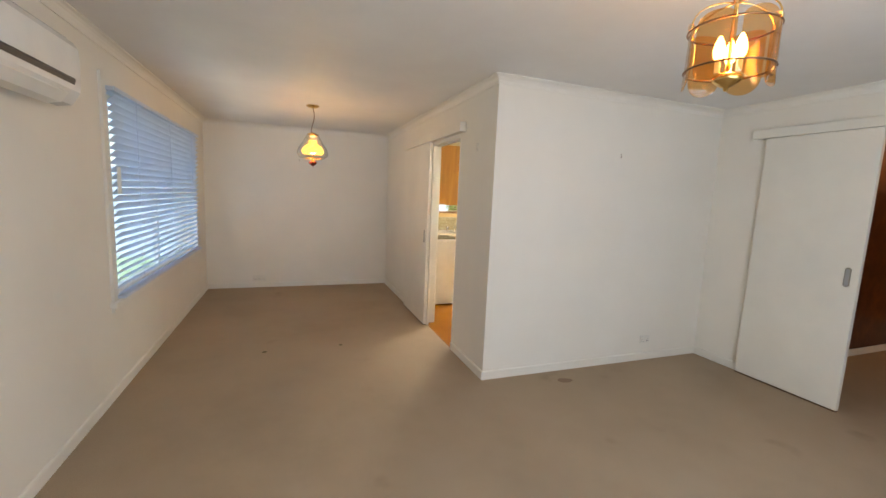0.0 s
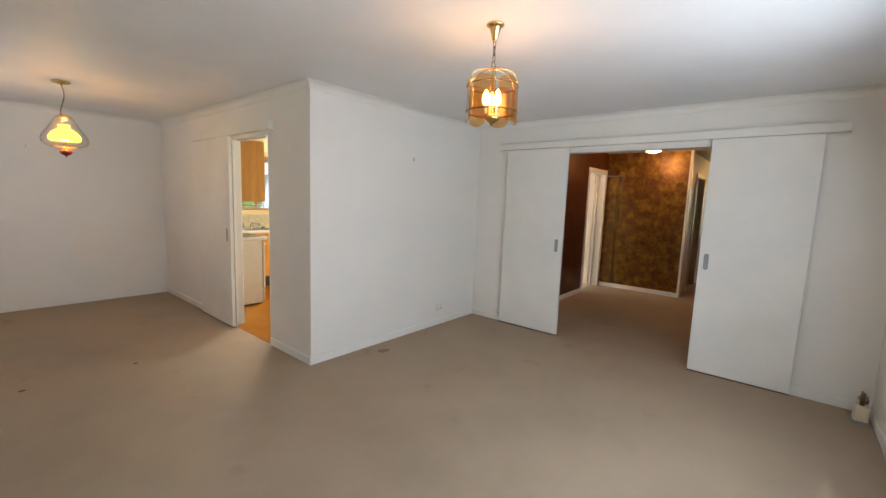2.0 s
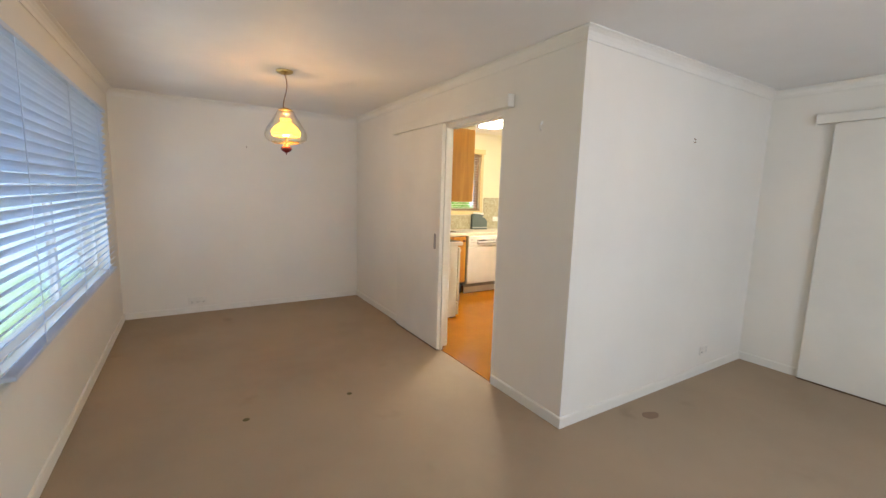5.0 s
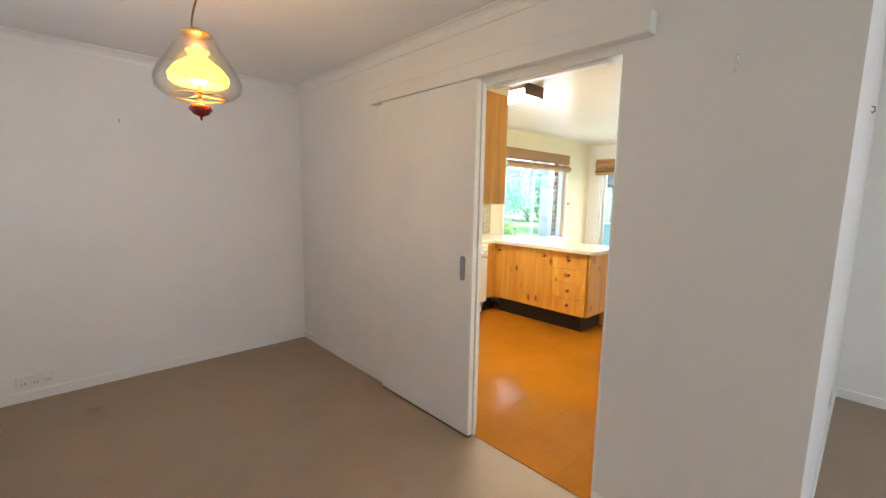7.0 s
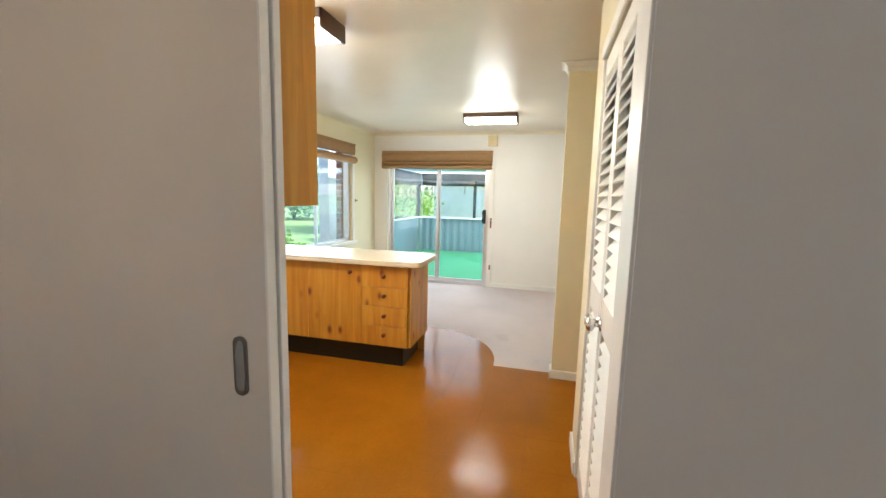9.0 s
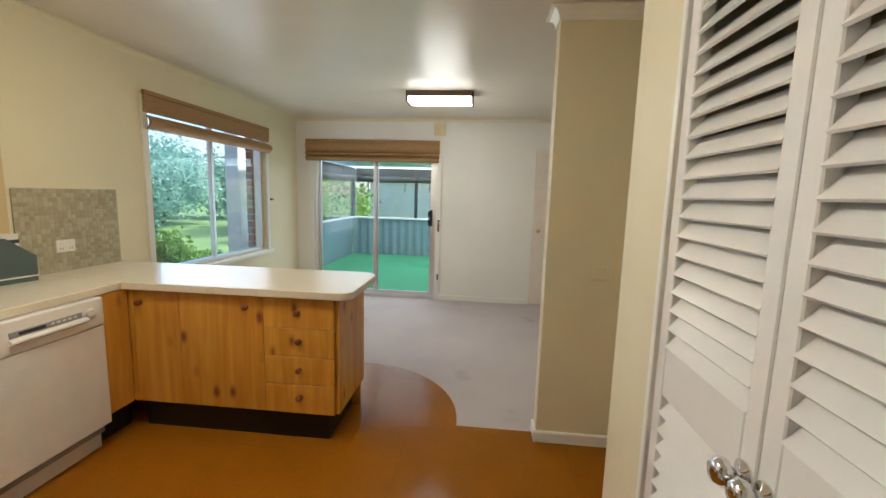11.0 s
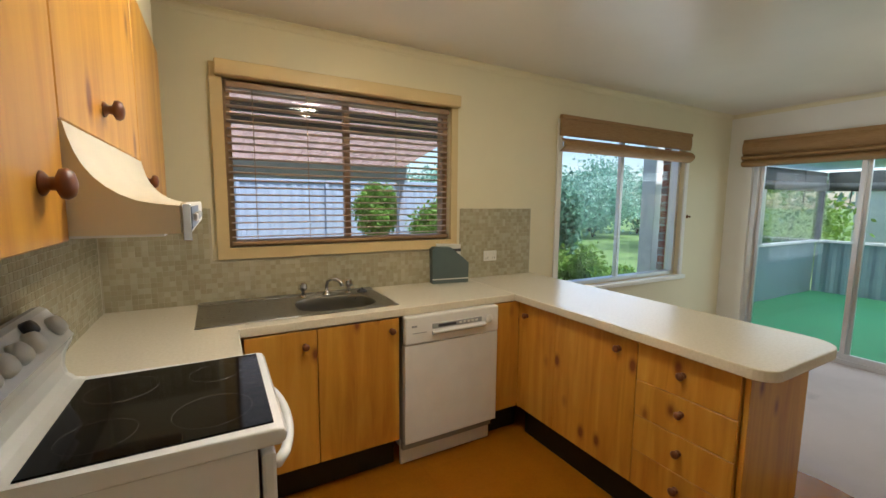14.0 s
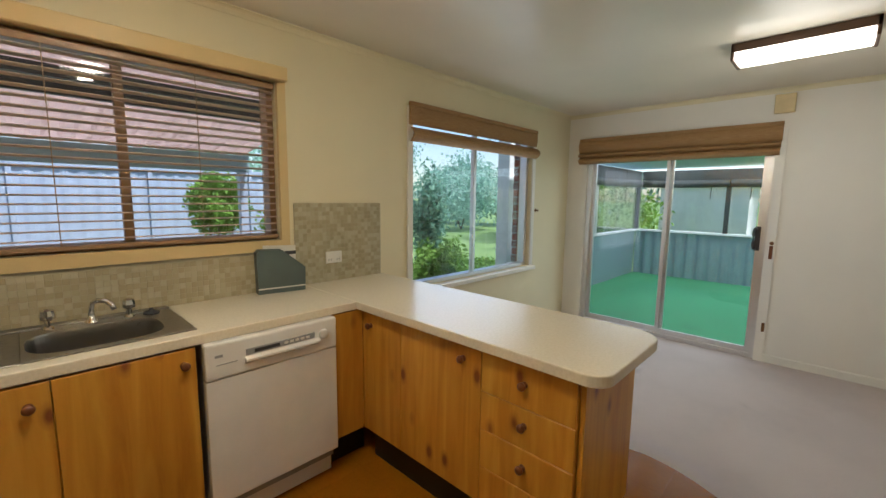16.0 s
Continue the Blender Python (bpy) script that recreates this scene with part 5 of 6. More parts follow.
wall_plate("power_outlet", 2.36, 3.667, 1.055, "-y", 0.115, 0.075, (-0.03, 0.03), "white double power outlet on the tiles", "power outlet")
wall_plate("light_switch", 2.41, 0.47, 1.025, "-x", 0.118, 0.075, (-0.03, 0.03), "cream light switch on the pier", "light switch", M_KWALL)
wall_plate("power_outlet", 1.715, 0.0, 0.205, "-y", 0.115, 0.075, (-0.03, 0.03), "white power outlet low on the living room wall", "power outlet")
wall_plate("power_outlet", -1.92, 3.744, 0.14, "-y", 0.19, 0.085, (-0.06, 0.0, 0.06), "white outlet plate low on the dining wall", "power outlet")
solid("picture_hook", tube([(1.215, -0.001, 1.905), (1.215, -0.012, 1.90), (1.215, -0.014, 1.88), (1.215, -0.005, 1.874), (1.215, -0.002, 1.88)], 0.003, 6), M_BRONZE, "small bronze picture hook on the wall", "hook")
solid("picture_hook", tube([(-1.35, 3.742, 1.935), (-1.35, 3.732, 1.93), (-1.35, 3.73, 1.915), (-1.35, 3.738, 1.91)], 0.003, 6), M_BRONZE, "small bronze picture hook on the wall", "hook")
solid("picture_hook", tube([(-0.001, 0.31, 1.925), (-0.012, 0.31, 1.92), (-0.014, 0.31, 1.88), (-0.004, 0.31, 1.872)], 0.006, 6), M_WHITE, "white plastic hook stuck on the wall", "hook")


def air_conditioner():
    a = thing("air_conditioner", (-2.51, -0.7, 1.83), "white split air conditioner mounted high on the wall", "air conditioner")
    prof = [(-2.612, 1.86), (-2.52, 1.83), (-2.46, 1.84), (-2.425, 1.90), (-2.420, 1.96), (-2.422, 2.10), (-2.44, 2.13), (-2.612, 2.135)]
    part("casing", prism(prof, "y", -1.10, -0.30), M_WHITE, a)
    part("end_cap", prism([(-2.612, 1.87), (-2.52, 1.842), (-2.465, 1.85), (-2.435, 1.905), (-2.432, 2.09), (-2.45, 2.12), (-2.612, 2.125)], "y", -0.30, -0.275), M_WHITE, a)
    part("outlet_slot", prism([(-2.423, 1.925), (-2.417, 1.945), (-2.419, 1.955), (-2.430, 1.93)], "y", -1.05, -0.36), M_DARKPL, a, "dark air slot")
    part("vane", prism([(-2.515, 1.826), (-2.462, 1.836), (-2.432, 1.88), (-2.436, 1.884), (-2.466, 1.842), (-2.516, 1.832)], "y", -1.05, -0.40), M_PLASTIC, a, "white air vane")
    part("inlet_grille", cbox(-2.60, -2.45, -1.06, -0.34, 2.1345, 2.139), M_GREYPL, a)


air_conditioner()
gb = thing("gas_bayonet", (2.25, -3.66, 0.0), "grey-cream gas heater point with dark pipework in the corner", "gas point")
part("box", cbox(2.15, 2.235, -3.66, -3.58, 0.012, 0.125, 0.008, 2), M_CREAMPL, gb, "cream valve box")
part("pipe", tube([(2.32, -3.66, 0.001), (2.32, -3.66, 0.13), (2.315, -3.655, 0.15), (2.29, -3.64, 0.155), (2.19, -3.62, 0.155)], 0.011, 8), M_BRONZE, gb, "dark pipe", True)
part("pipe", tube([(2.19, -3.62, 0.12), (2.19, -3.62, 0.215)], 0.014, 8), M_BRONZE, gb, "dark riser", True)
part("valve", lathe([(0.0, 0), (0.026, 0), (0.026, 0.022), (0.014, 0.028), (0.014, 0.05), (0.0, 0.05)], (2.27, -3.63, 0.14), 12), M_GREYPL, gb, "grey shut-off valve")
part("lever", cbox(2.23, 2.31, -3.638, -3.622, 0.186, 0.194, 0.003, 1), M_BRONZE, gb, "flat lever")
part("foot", cbox(2.14, 2.245, -3.67, -3.57, 0.001, 0.012, 0.002, 1), M_GREYPL, gb, "base plate")

# ---- doors seen down the hall ----
hdoor = tagged(new("door_hall"), "cream flush door standing open off the hall", "door", "", "structure")
hdoor.location = (4.85, -0.36, 0)
ROOT[hdoor.name] = Vector(hdoor.location)
part("panel", cbox(4.09, 4.85, -0.375, -0.34, 0.01, 2.02, 0.003, 1), M_DOOR, hdoor)


# ---- outdoors ----
structure("ground", cbox(-300, 300, 3.84, 400, -0.8, -0.35), M_GRASS, "mown green lawn reaching to the trees", "ground")
structure("ground_side", cbox(5.72, 300, -200, 3.84, -0.8, -0.35), M_GRASS, "mown green lawn beside the house", "ground")
# Unseen ground; grey picked to cut green and bright bounce onto the blind.
structure("ground_front", cbox(-300, -2.76, -200, 3.84, -0.8, -0.35), M_FRONT_GREY, "grey ground before the house, unseen, toned for its bounce on the blind", "ground")


def leaf_cloud(name, centre, radii, n, size, material, parent, seed, hollow=0.55):
    """Many small leaves round uneven clumps."""
    rng = np.random.RandomState(seed)
    m = max(6, n // 160)
    d = rng.normal(size=(m, 3))
    d /= np.linalg.norm(d, axis=1)[:, None]
    seeds = d * (rng.uniform(hollow, 1.0, (m, 1)))
    pick = rng.randint(0, m, n)
    p = seeds[pick] + rng.normal(size=(n, 3)) * 0.20
    p = p * np.array(radii) + np.array(centre)
    a = rng.normal(size=(n, 3))
    a /= np.linalg.norm(a, axis=1)[:, None]
    b = np.cross(a, rng.normal(size=(n, 3)))
    b /= np.linalg.norm(b, axis=1)[:, None]
    s = size * rng.uniform(0.6, 1.3, (n, 1))
    v = np.stack([p - a * s, p + b * s * 0.5, p + a * s, p - b * s * 0.5], 1).reshape(-1, 3)
    f = np.arange(n * 4).reshape(-1, 4)
    me = bpy.data.meshes.new(name)
    me.from_pydata(v.tolist(), [], f.tolist())
    me.materials.append(material)
    ob = new(name, me)
    ob.parent = parent
    ob.matrix_parent_inverse = Matrix.Translation(-ROOT[parent.name])
    return ob


def shrub(x, y, r, h, n, size, material, seed, label, z0=-0.35, crown=None):
    s = thing("shrub", (x, y, z0), label, "shrub", "garden shrubs")
    for k in range(4):
        a = 1.6 * k + seed
        part("stem", tube([(x, y, z0), (x + 0.2 * r * math.cos(a), y + 0.2 * r * math.sin(a), z0 + h * 0.35), (x + 0.5 * r * math.cos(a), y + 0.5 * r * math.sin(a), z0 + h * 0.7)], [0.03, 0.02, 0.008], 6), M_WOOD, s)
    mid, half = crown or (z0 + h * 0.55, h * 0.47)
    leaf_cloud("foliage", (x, y, mid), (r, r, half), n, size, material, s, seed)


def tree(x, y, h, r, n, material, seed, label):
    t = thing("tree", (x, y, -0.35), label, "tree", "garden trees")
    rng = random.Random(seed)
    pts = [(x + rng.uniform(-0.1, 0.1) * k, y + rng.uniform(-0.1, 0.1) * k, -0.35 + h * 0.62 * k / 5) for k in range(6)]
    part("trunk", tube(pts, [0.16, 0.13, 0.11, 0.09, 0.07, 0.04], 8), M_WOOD, t, smooth=True)
    for k in range(6):
        a = rng.uniform(0, 6.28)
        q = pts[2 + k % 4]
        part("limb", tube([q, (q[0] + 0.4 * r * math.cos(a), q[1] + 0.4 * r * math.sin(a), q[2] + 0.12 * h), (q[0] + 0.8 * r * math.cos(a), q[1] + 0.8 * r * math.sin(a), q[2] + 0.2 * h)], [0.05, 0.03, 0.012], 6), M_WOOD, t)
    leaf_cloud("crown", (x, y, -0.35 + h * 0.62), (r, r, h * 0.40), n, 0.11, material, t, seed, 0.4)


shrub(3.09, 8.0, 0.36, 2.0, 6000, 0.045, M_LEAF2, 1, "bright green rounded shrub before the fence", crown=(1.30, 0.38))
shrub(4.25, 8.0, 0.46, 1.72, 7000, 0.045, M_LEAF2, 2, "bright green low shrub before the fence", crown=(0.92, 0.42))
shrub(0.7, 8.6, 0.9, 0.75, 1400, 0.05, M_LEAF2, 11, "low green planting along the fence")
shrub(6.02, 6.55, 0.33, 2.25, 4200, 0.045, M_LEAF1, 3, "dark glossy camellia bush")
shrub(5.78, 6.0, 0.42, 1.05, 4200, 0.05, M_LEAF2, 4, "spreading pale green fern-like bush")
shrub(7.3, 6.3, 0.5, 0.6, 1200, 0.04, M_LEAF2, 5, "small bright green bush by the lawn")
shrub(18.2, 16.4, 2.2, 3.4, 6000, 0.11, M_LEAF3, 6, "large green garden bush, blue haze put into its leaf colour")
shrub(23.0, 17.2, 2.4, 3.6, 6000, 0.11, M_LEAF1, 7, "large dark green garden bush")
shrub(10.0, 18.0, 2.2, 3.4, 6000, 0.12, M_LEAF3, 8, "tall green garden bush")
shrub(13.6, 7.5, 1.5, 2.6, 4200, 0.08, M_LEAF3, 9, "large green bush beyond the sunroom")
shrub(12.0, 5.6, 1.1, 2.2, 3200, 0.07, M_LEAF2, 10, "yellow-green bush beyond the sunroom")
shrub(11.2, 1.2, 1.0, 2.0, 2600, 0.07, M_LEAF3, 12, "green bush beyond the sunroom")
tree(22.0, 20.0, 4.3, 2.6, 5000, M_LEAF3, 21, "tall green garden tree")
tree(16.0, 22.0, 6.4, 2.7, 5000, M_LEAF1, 22, "tall dark green garden tree")
tree(8.0, 23.0, 6.0, 2.6, 4500, M_LEAF3, 23, "tall green tree behind the fence")
tree(18.0, 8.5, 7.0, 3.2, 7000, M_LEAF3, 24, "tall green tree beyond the sunroom")
tree(18.5, 1.5, 6.5, 3.0, 6500, M_LEAF1, 25, "tall dark green tree beyond the sunroom")
tree(17.0, 4.6, 6.0, 2.4, 5000, M_LEAF3, 26, "tall green tree behind the white shed")
tree(-7.5, 3.0, 6.0, 2.6, 4000, M_LEAF3, 27, "tall green tree before the house")
sh = thing("garden_shed", (15.2, 4.1, -0.35), "white rendered garden shed among the trees", "shed")
part("wall", cbox(14.6, 16.4, 3.0, 5.2, -0.35, 1.85), M_RENDER, sh)
part("roof", prism([(2.85, 1.85), (5.35, 1.85), (4.1, 2.4)], "x", 14.45, 16.55), M_TIN, sh, "grey metal roof")


# steel fence
def corrugated(u0, u1, z0, z1, plane, axis, pitch, deep):
    n = int((u1 - u0) / pitch * 4)
    prof = []
    for i in range(n + 1):
        u = u0 + (u1 - u0) * i / n
        prof.append((u, plane + deep * (0, 1, 1, 0)[i % 4]))
    prof = prof + [(u, w + 0.004) for u, w in reversed(prof)]
    if axis == "y":
        return prism(prof, "z", z0, z1)
    return prism([(w, u) for u, w in prof], "z", z0, z1)


fence = thing("fence", (0.5, 9.2, -0.35), "pale grey corrugated steel fence along the garden", "fence")
for k in range(9):
    a = -6.71 + 1.53 * k
    part("panel", corrugated(a, a + 1.53, -0.33, 1.84, 9.2, "y", 0.19, 0.012), M_FENCE, fence)
    part("post", cbox(a - 0.03, a + 0.03, 9.15, 9.25, -0.35, 1.9, 0.004, 1), M_FENCE, fence)
    part("rail", cbox(a, a + 1.53, 9.17, 9.199, 1.80, 1.87, 0.004, 1), M_FENCE, fence)
perg = thing("pergola", (0.3, 6.6, -0.35), "low pergola roof of pinkish sheet metal over the back window", "pergola")
prof = []
n = 180
for i in range(n + 1):
    prof.append((-3.2 + 6.2 * i / n, 0.016 * math.sin(i * math.pi / 3)))
bm = bmesh.new()
lo = [bm.verts.new((u, 3.84, 2.42 + w)) for u, w in prof]
hi = [bm.verts.new((u, 6.75, 1.94 + w)) for u, w in prof]
for i in range(n):
    bm.faces.new((lo[i], lo[i + 1], hi[i + 1], hi[i]))
bmesh.ops.solidify(bm, geom=bm.faces[:], thickness=0.004)
part("roof_sheet", bm, M_TINROOF, perg)
part("beam", cbox(-3.2, 3.0, 6.60, 6.68, 1.72, 1.92, 0.004, 1), M_TIN, perg, "grey fascia beam")
for yy in (4.85, 5.15):
    part("purlin", cbox(-3.2, 3.0, yy, yy + 0.05, 2.31 - 0.165 * (yy - 3.84), 2.385 - 0.165 * (yy - 3.84)), M_POST, perg, "dark timber purlin")
for xx in (-3.1, 2.92):
    part("post", cbox(xx - 0.045, xx + 0.045, 6.60, 6.69, -0.35, 1.74, 0.004, 1), M_FENCE, perg)
edging = thing("garden_edging", (5.6, 5.2, -0.35), "low brick garden edging along the bed", "edging")
me = bpy.data.meshes.new("edging_brick")
bm = cbox(-0.11, 0.11, -0.05, 0.05, 0, 0.16, 0.008, 1)
bm.to_mesh(me)
bm.free()
me.materials.append(M_BRICK)
for k in range(16):
    for j in range(2):
        b = new("brick", me)
        b.parent = edging
        b.location = (-1.8 + 0.235 * k + 0.11 * j, 0.02 * math.sin(k), 0.17 * j)
rock_rng = random.Random(4)
for k in range(5):
    bm = bmesh.new()
    bmesh.ops.create_icosphere(bm, subdivisions=2, radius=1)
    sx, sy, sz = rock_rng.uniform(0.2, 0.35), rock_rng.uniform(0.2, 0.3), rock_rng.uniform(0.14, 0.22)
    cxr, cyr = 6.9 + 0.62 * k, 7.1 + rock_rng.uniform(-0.3, 0.4)
    for v in bm.verts:
        v.co = v.co * (1 + 0.25 * noise.noise(v.co * 1.7 + Vector((k, 0, 0))))
        v.co = Vector((cxr + v.co.x * sx, cyr + v.co.y * sy, -0.30 + v.co.z * sz))
    solid("rock", bm, M_MORTAR, "grey garden rock at the edge of the lawn", "rock", smooth=True, group="garden rocks")
pier = structure("brick_pier", cbox(5.06, 5.34, 3.835, 4.11, -0.35, 2.5), M_MORTAR, "red brick pier at the corner of the house", "brick pier")
me = bpy.data.meshes.new("pier_brick")
bm = cbox(-0.11, 0.11, -0.052, 0.052, -0.037, 0.037, 0.004, 1)
bm.to_mesh(me)
bm.free()
me.materials.append(M_BRICK)
for k in range(32):
    for side in range(2):
        b = new("brick", me)
        b.parent = pier
        if side == 0:
            b.matrix_basis = pose(5.10, 3.96 + (0.04 if k % 2 else -0.02), -0.30 + 0.086 * k, 0, 0, 90)
        else:
            b.matrix_basis = pose(5.20 + (0.03 if k % 2 else -0.03), 4.07, -0.30 + 0.086 * k)
sp = thing("veranda_post", (5.9, 4.7, -0.35), "white painted veranda post outside the window", "post")
part("shaft", cbox(5.67, 5.93, 4.60, 4.80, -0.35, 2.6, 0.008, 1), M_RENDER, sp)

# sunroom behind the glass door
structure("sunroom_floor", cbox(5.70, 9.75, -0.7, 4.30, -0.35, -0.04), M_TURF, "bright green artificial turf", "floor")
structure("sunroom_ceiling", cbox(5.70, 9.9, -0.8, 4.45, 2.0, 2.006), M_POLY, "pale sheet ceiling of the sunroom", "ceiling")
structure("sunroom_wall_east", corrugated(-0.7, 4.25, -0.04, 0.82, 9.72, "x", 0.19, 0.03), M_TIN, "grey-green ribbed steel half wall", "wall")
structure("sunroom_wall_north", corrugated(5.72, 9.72, -0.04, 0.82, 4.25, "y", 0.9, 0.012), M_TIN, "grey-green steel half wall", "wall")
structure("sunroom_wall_south", cbox(5.72, 9.75, -0.78, -0.7, -0.04, 2.0), M_TIN, "grey-green steel wall", "wall")
structure("sunroom_rail_east", cbox(9.66, 9.77, -0.7, 4.30, 0.82, 0.86, 0.004, 1), M_RENDER, "white capping rail", "rail")
structure("sunroom_rail_north", cbox(5.72, 9.66, 4.21, 4.30, 0.82, 0.86, 0.004, 1), M_RENDER, "white capping rail", "rail")
for px, py in ((9.70, 4.23), (9.72, 2.72), (9.72, 1.30), (9.72, 0.0), (7.7, 4.25), (5.78, 4.25)):
    structure("sunroom_post", cbox(px - 0.035, px + 0.035, py - 0.035, py + 0.035, 0.86, 2.0, 0.004, 1), M_POST if px > 9.5 else M_ALU, "slim dark sunroom post", "post")
for y0, y1 in ((2.75, 4.19), (1.34, 2.68), (0.04, 1.26)):
    p = structure("sunroom_pane", cbox(9.715, 9.721, y0, y1, 0.86, 1.72), M_GLASS, "clear sunroom pane", "window")
    p.visible_shadow = False
for x0, x1 in ((5.82, 7.66), (7.74, 9.66)):
    p = structure("sunroom_pane", cbox(x0, x1, 4.247, 4.253, 0.86, 1.72), M_GLASS, "clear sunroom pane", "window")
    p.visible_shadow = False


def rolled_blind(a, b, label):
    c = (Vector(a) + Vector(b)) / 2
    r = thing("outdoor_blind", c, label, "blind", "rolled sunroom blinds")
    part("roll", tube([Vector(a) + (Vector(b) - Vector(a)) * k / 6 + Vector((0, 0, -0.012 * math.sin(math.pi * k / 6))) for k in range(7)], 0.07, 12), M_POST, r, smooth=True)
    d = Vector(b) - Vector(a)
    if abs(d.x) < abs(d.y):
        bm = cbox(a[0] - 0.006, a[0] + 0.006, min(a[1], b[1]), max(a[1], b[1]), a[2] + 0.04, 1.999)
    else:
        bm = cbox(min(a[0], b[0]), max(a[0], b[0]), a[1] - 0.006, a[1] + 0.006, a[2] + 0.04, 1.999)
    part("drop", bm, M_POST, r)
    for k in (0.2, 0.8):
        q = Vector(a) + d * k
        part("strap", tube([(q.x - 0.005, q.y - 0.005, q.z + 0.3), (q.x - 0.02, q.y - 0.02, q.z - 0.09), (q.x - 0.01, q.y - 0.01, q.z - 0.28)], 0.008, 6), M_POST, r)


rolled_blind((9.64, 2.70, 1.755), (9.64, 4.15, 1.755), "dark rolled-up outdoor blind hung in the sunroom")
rolled_blind((9.64, 1.32, 1.755), (9.64, 2.68, 1.755), "dark rolled-up outdoor blind hung in the sunroom")
rolled_blind((9.64, -0.2, 1.755), (9.64, 1.28, 1.755), "dark rolled-up outdoor blind hung in the sunroom")
rolled_blind((5.85, 4.17, 1.755), (9.55, 4.17, 1.755), "dark rolled-up outdoor blind hung in the sunroom")

# ---- carpet marks ----
for k, (mx, my, r) in enumerate(((-1.70, 1.03, 0.022), (-1.02, 1.05, 0.02))):
    bm = lathe([(0.0, 0.004), (r * 0.6, 0.0035), (r, 0.001)], (mx, my, 0), 9)
    solid("carpet_fluff", bm, plain("carpet_fluff_dark", (0.12, 0.10, 0.04), 0.9), "small dark bit of debris on the carpet", "debris")

for mx, my, rx_, ry_ in ((0.67, -0.20, 0.07, 0.04),):
    bm = bmesh.new()
    ring = []
    for k in range(26):
        a = 2 * math.pi * k / 26
        w = 1 + 0.25 * noise.noise(Vector((math.cos(a) * 1.5 + mx, math.sin(a) * 1.5, my)))
        ring.append(bm.verts.new((mx + rx_ * w * math.cos(a), my + ry_ * w * math.sin(a), 0.0015)))
    bm.faces.new(ring)
    solid("carpet_stain", bm, M_STAIN, "brown stain soaked into the taupe carpet", "stain")

# ---- vinyl tiles ----
TS = 0.305


def tile_mesh(poly):
    bm = prism(poly, "z", 0.0005, 0.004)
    me = bpy.data.meshes.new("vinyl_tile")
    bmesh.ops.recalc_face_normals(bm, faces=bm.faces[:])
    bm.to_mesh(me)
    bm.free()
    me.materials.append(M_LINO)
    return me


def clip(poly, axis, limit, keep_less):
    out = []
    for i in range(len(poly)):
        p, q = poly[i], poly[(i + 1) % len(poly)]
        inp = (p[axis] <= limit) if keep_less else (p[axis] >= limit)
        inq = (q[axis] <= limit) if keep_less else (q[axis] >= limit)
        if inp:
            out.append(p)
        if inp != inq:
            f = (limit - p[axis]) / (q[axis] - p[axis])
            out.append((p[0] + f * (q[0] - p[0]), p[1] + f * (q[1] - p[1])))
    return out


disc = [(2.5, 1.24), (2.56, 1.241)] + [(2.53 + 0.80 * math.sin(a), 2.04 - 0.80 * math.cos(a)) for a in [radians(d) for d in range(8, 91, 4)]] + [(3.25, 2.45), (2.95, 2.65), (2.5, 2.65)]
rect = [(0.0, 0.1), (2.5, 0.1), (2.5, 3.66), (0.0, 3.66)]
G = 0.0003
for region in (rect, disc):
    xs0 = math.floor(min(p[0] for p in region) / TS)
    xs1 = math.ceil(max(p[0] for p in region) / TS)
    ys0 = math.floor(min(p[1] for p in region) / TS)
    ys1 = math.ceil(max(p[1] for p in region) / TS)
    for i in range(xs0, xs1):
        for j in range(ys0, ys1):
            q = region
            for axis, lim, less in ((0, i * TS + G, False), (0, (i + 1) * TS - G, True), (1, j * TS + G, False), (1, (j + 1) * TS - G, True)):
                q = clip(q, axis, lim, less) if len(q) > 2 else []
            if len(q) > 2:
                o = new("vinyl_tile", tile_mesh(q))
                o.parent = kitchen_floor

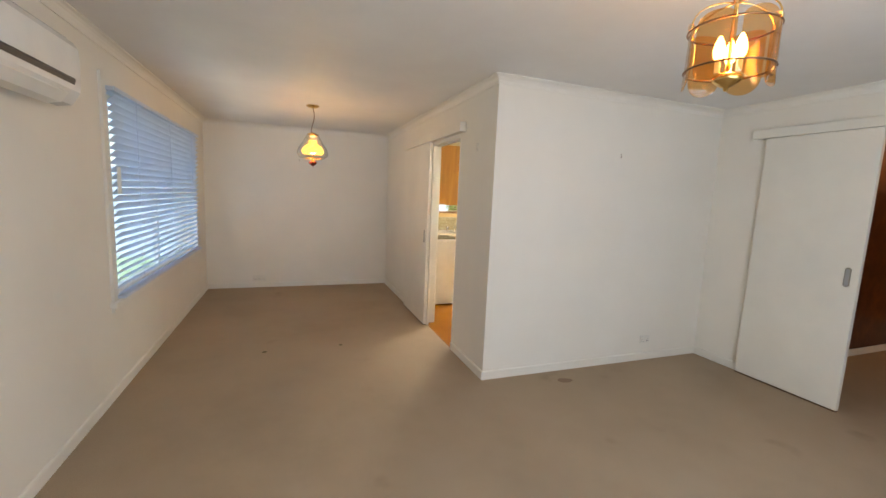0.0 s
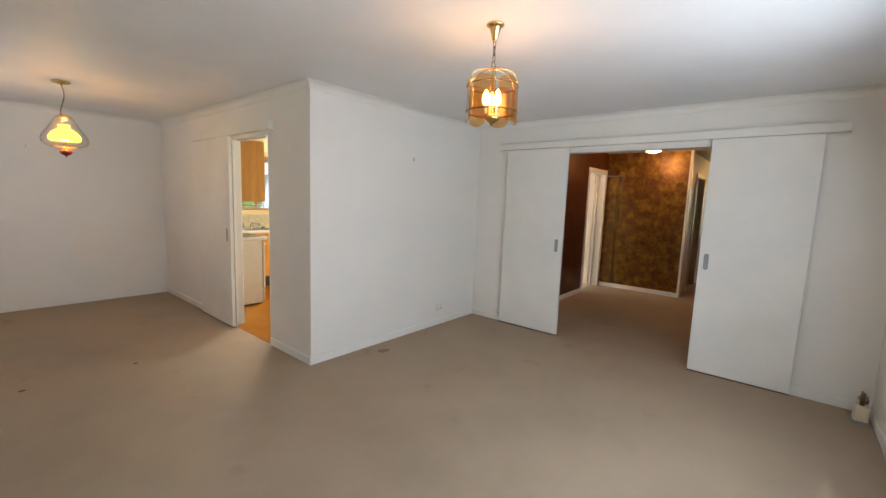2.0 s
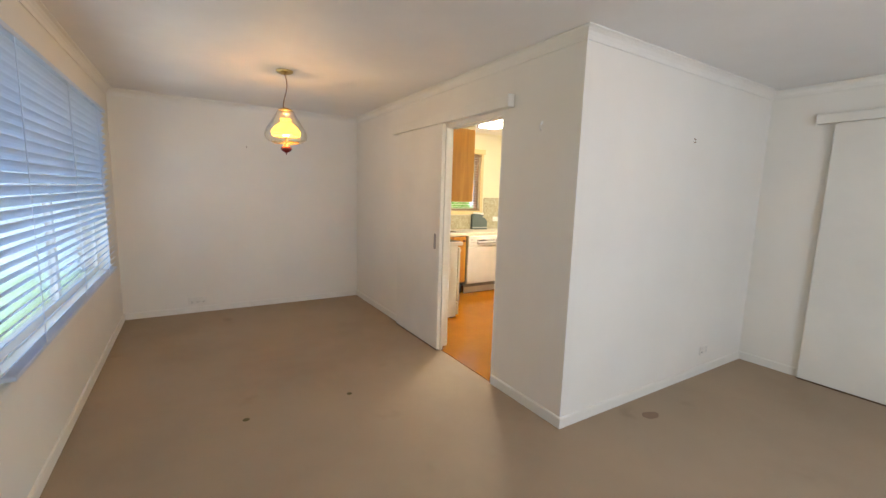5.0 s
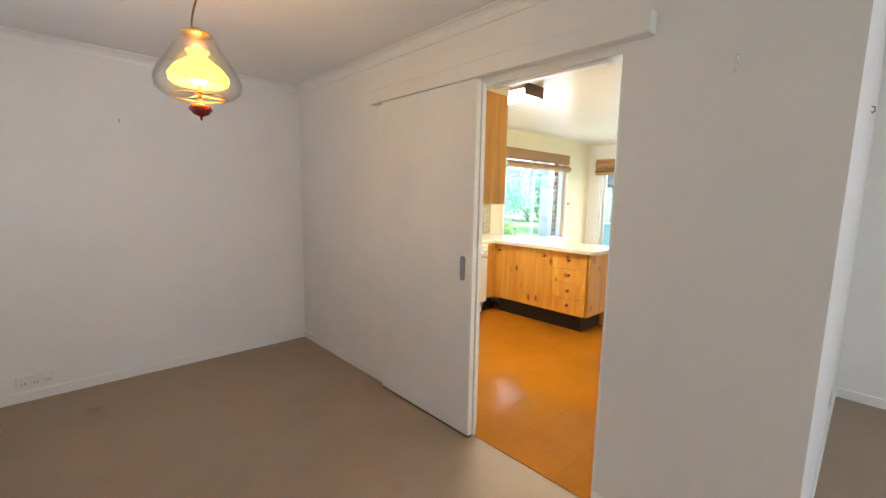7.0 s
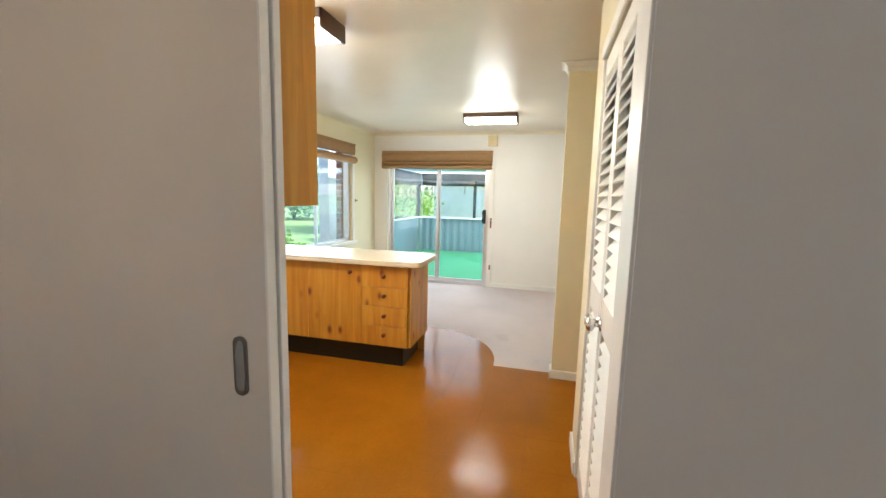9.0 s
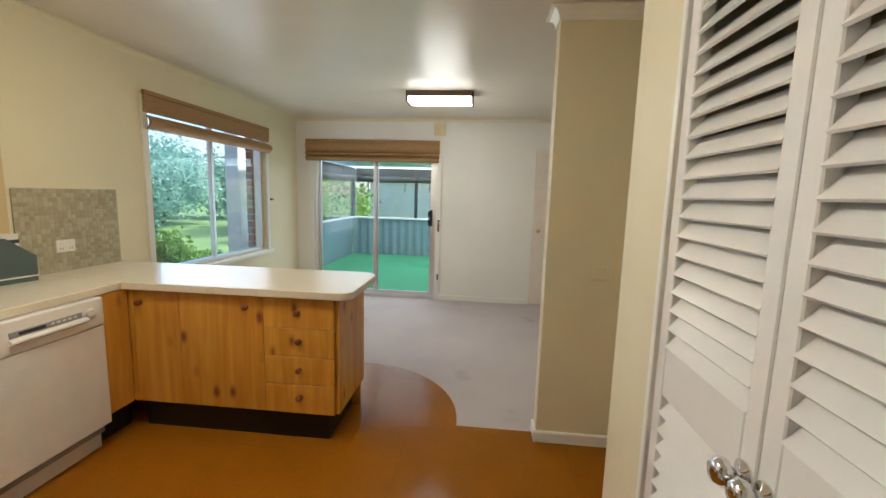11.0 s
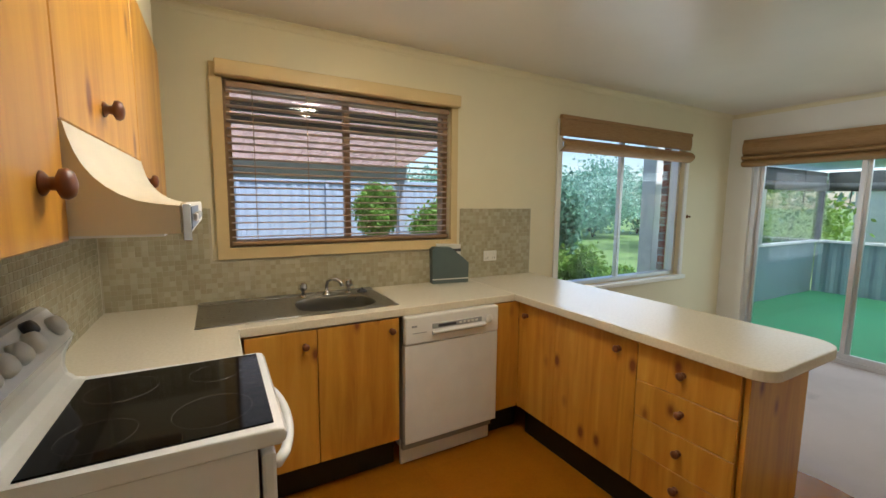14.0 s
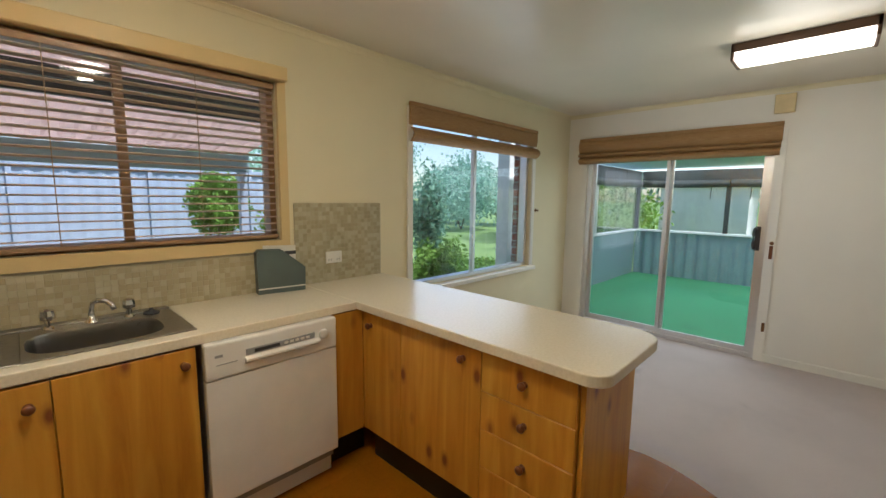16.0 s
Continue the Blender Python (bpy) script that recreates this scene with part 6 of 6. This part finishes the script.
# ---- mosaic splashback ----
sb = structure("splashback_north", cbox(0.102, 2.745, 3.6705, 3.679, 0.897, 1.126), M_GROUT, "small grey-beige mosaic tile splashback", "splashback")
sb2 = structure("splashback_corner", cbox(2.104, 2.745, 3.6705, 3.679, 1.126, 1.398), M_GROUT, "grey-beige mosaic tile splashback beside the window", "splashback")
sb4 = structure("splashback_side", cbox(0.110, 0.577, 3.6705, 3.679, 1.126, 1.40), M_GROUT, "grey-beige mosaic tile splashback under the wall cabinet", "splashback")
sb3 = structure("splashback_west", cbox(0.101, 0.109, 1.63, 3.670, 0.897, 1.42), M_GROUT, "small grey-beige mosaic tile splashback behind the stove", "splashback")
PT = 0.0265


def tile_verts(c, face, h=0.0124, d=0.0012):
    """Corner places of one low bevelled tile: base square and raised face."""
    x, y, z = c
    out = []
    for s, off in ((h, 0.0), (h - 0.0012, d)):
        for a, b in ((-s, -s), (s, -s), (s, s), (-s, s)):
            out.append((x + a, y - off, z + b) if face == "-y" else (x + off, y - a, z + b))
    return out


QUADS = [(0, 1, 5, 4), (1, 2, 6, 5), (2, 3, 7, 6), (3, 0, 4, 7), (4, 5, 6, 7)]
one = bpy.data.meshes.new("mosaic_tile")
one.from_pydata(tile_verts((0, 0, 0), "-y"), [], QUADS)
one.materials.append(M_TILE)
near, far_n, far_w = [], [], []
for i in range(int(2.63 / PT)):
    x = 0.115 + PT * (i + 0.5)
    rows_up = 19 if x > 2.115 or x < 0.565 else 8
    for k in range(rows_up):
        z = 0.899 + PT * (k + 0.5)
        (near if 0.62 < x < 1.50 else far_n).append((x, 3.6700, z))
for i in range(int(2.03 / PT)):
    for k in range(19):
        far_w.append((0.1095, 1.635 + PT * (i + 0.5), 0.899 + PT * (k + 0.5)))
for c in near[:297]:
    o = new("mosaic_tile", one)
    o.parent = sb
    o.location = c
for name, cs, face, owner in (("mosaic_tiles", far_n + near[297:], "-y", sb), ("mosaic_tiles", far_w, "+x", sb3)):
    vs, fs = [], []
    for c in cs:
        b = len(vs)
        vs += tile_verts(c, face)
        fs += [tuple(b + q for q in f) for f in QUADS]
    me = bpy.data.meshes.new(name)
    me.from_pydata(vs, [], fs)
    me.materials.append(M_TILE)
    o = new(name, me)
    o.parent = owner
    tagged(o, kind="stuff")
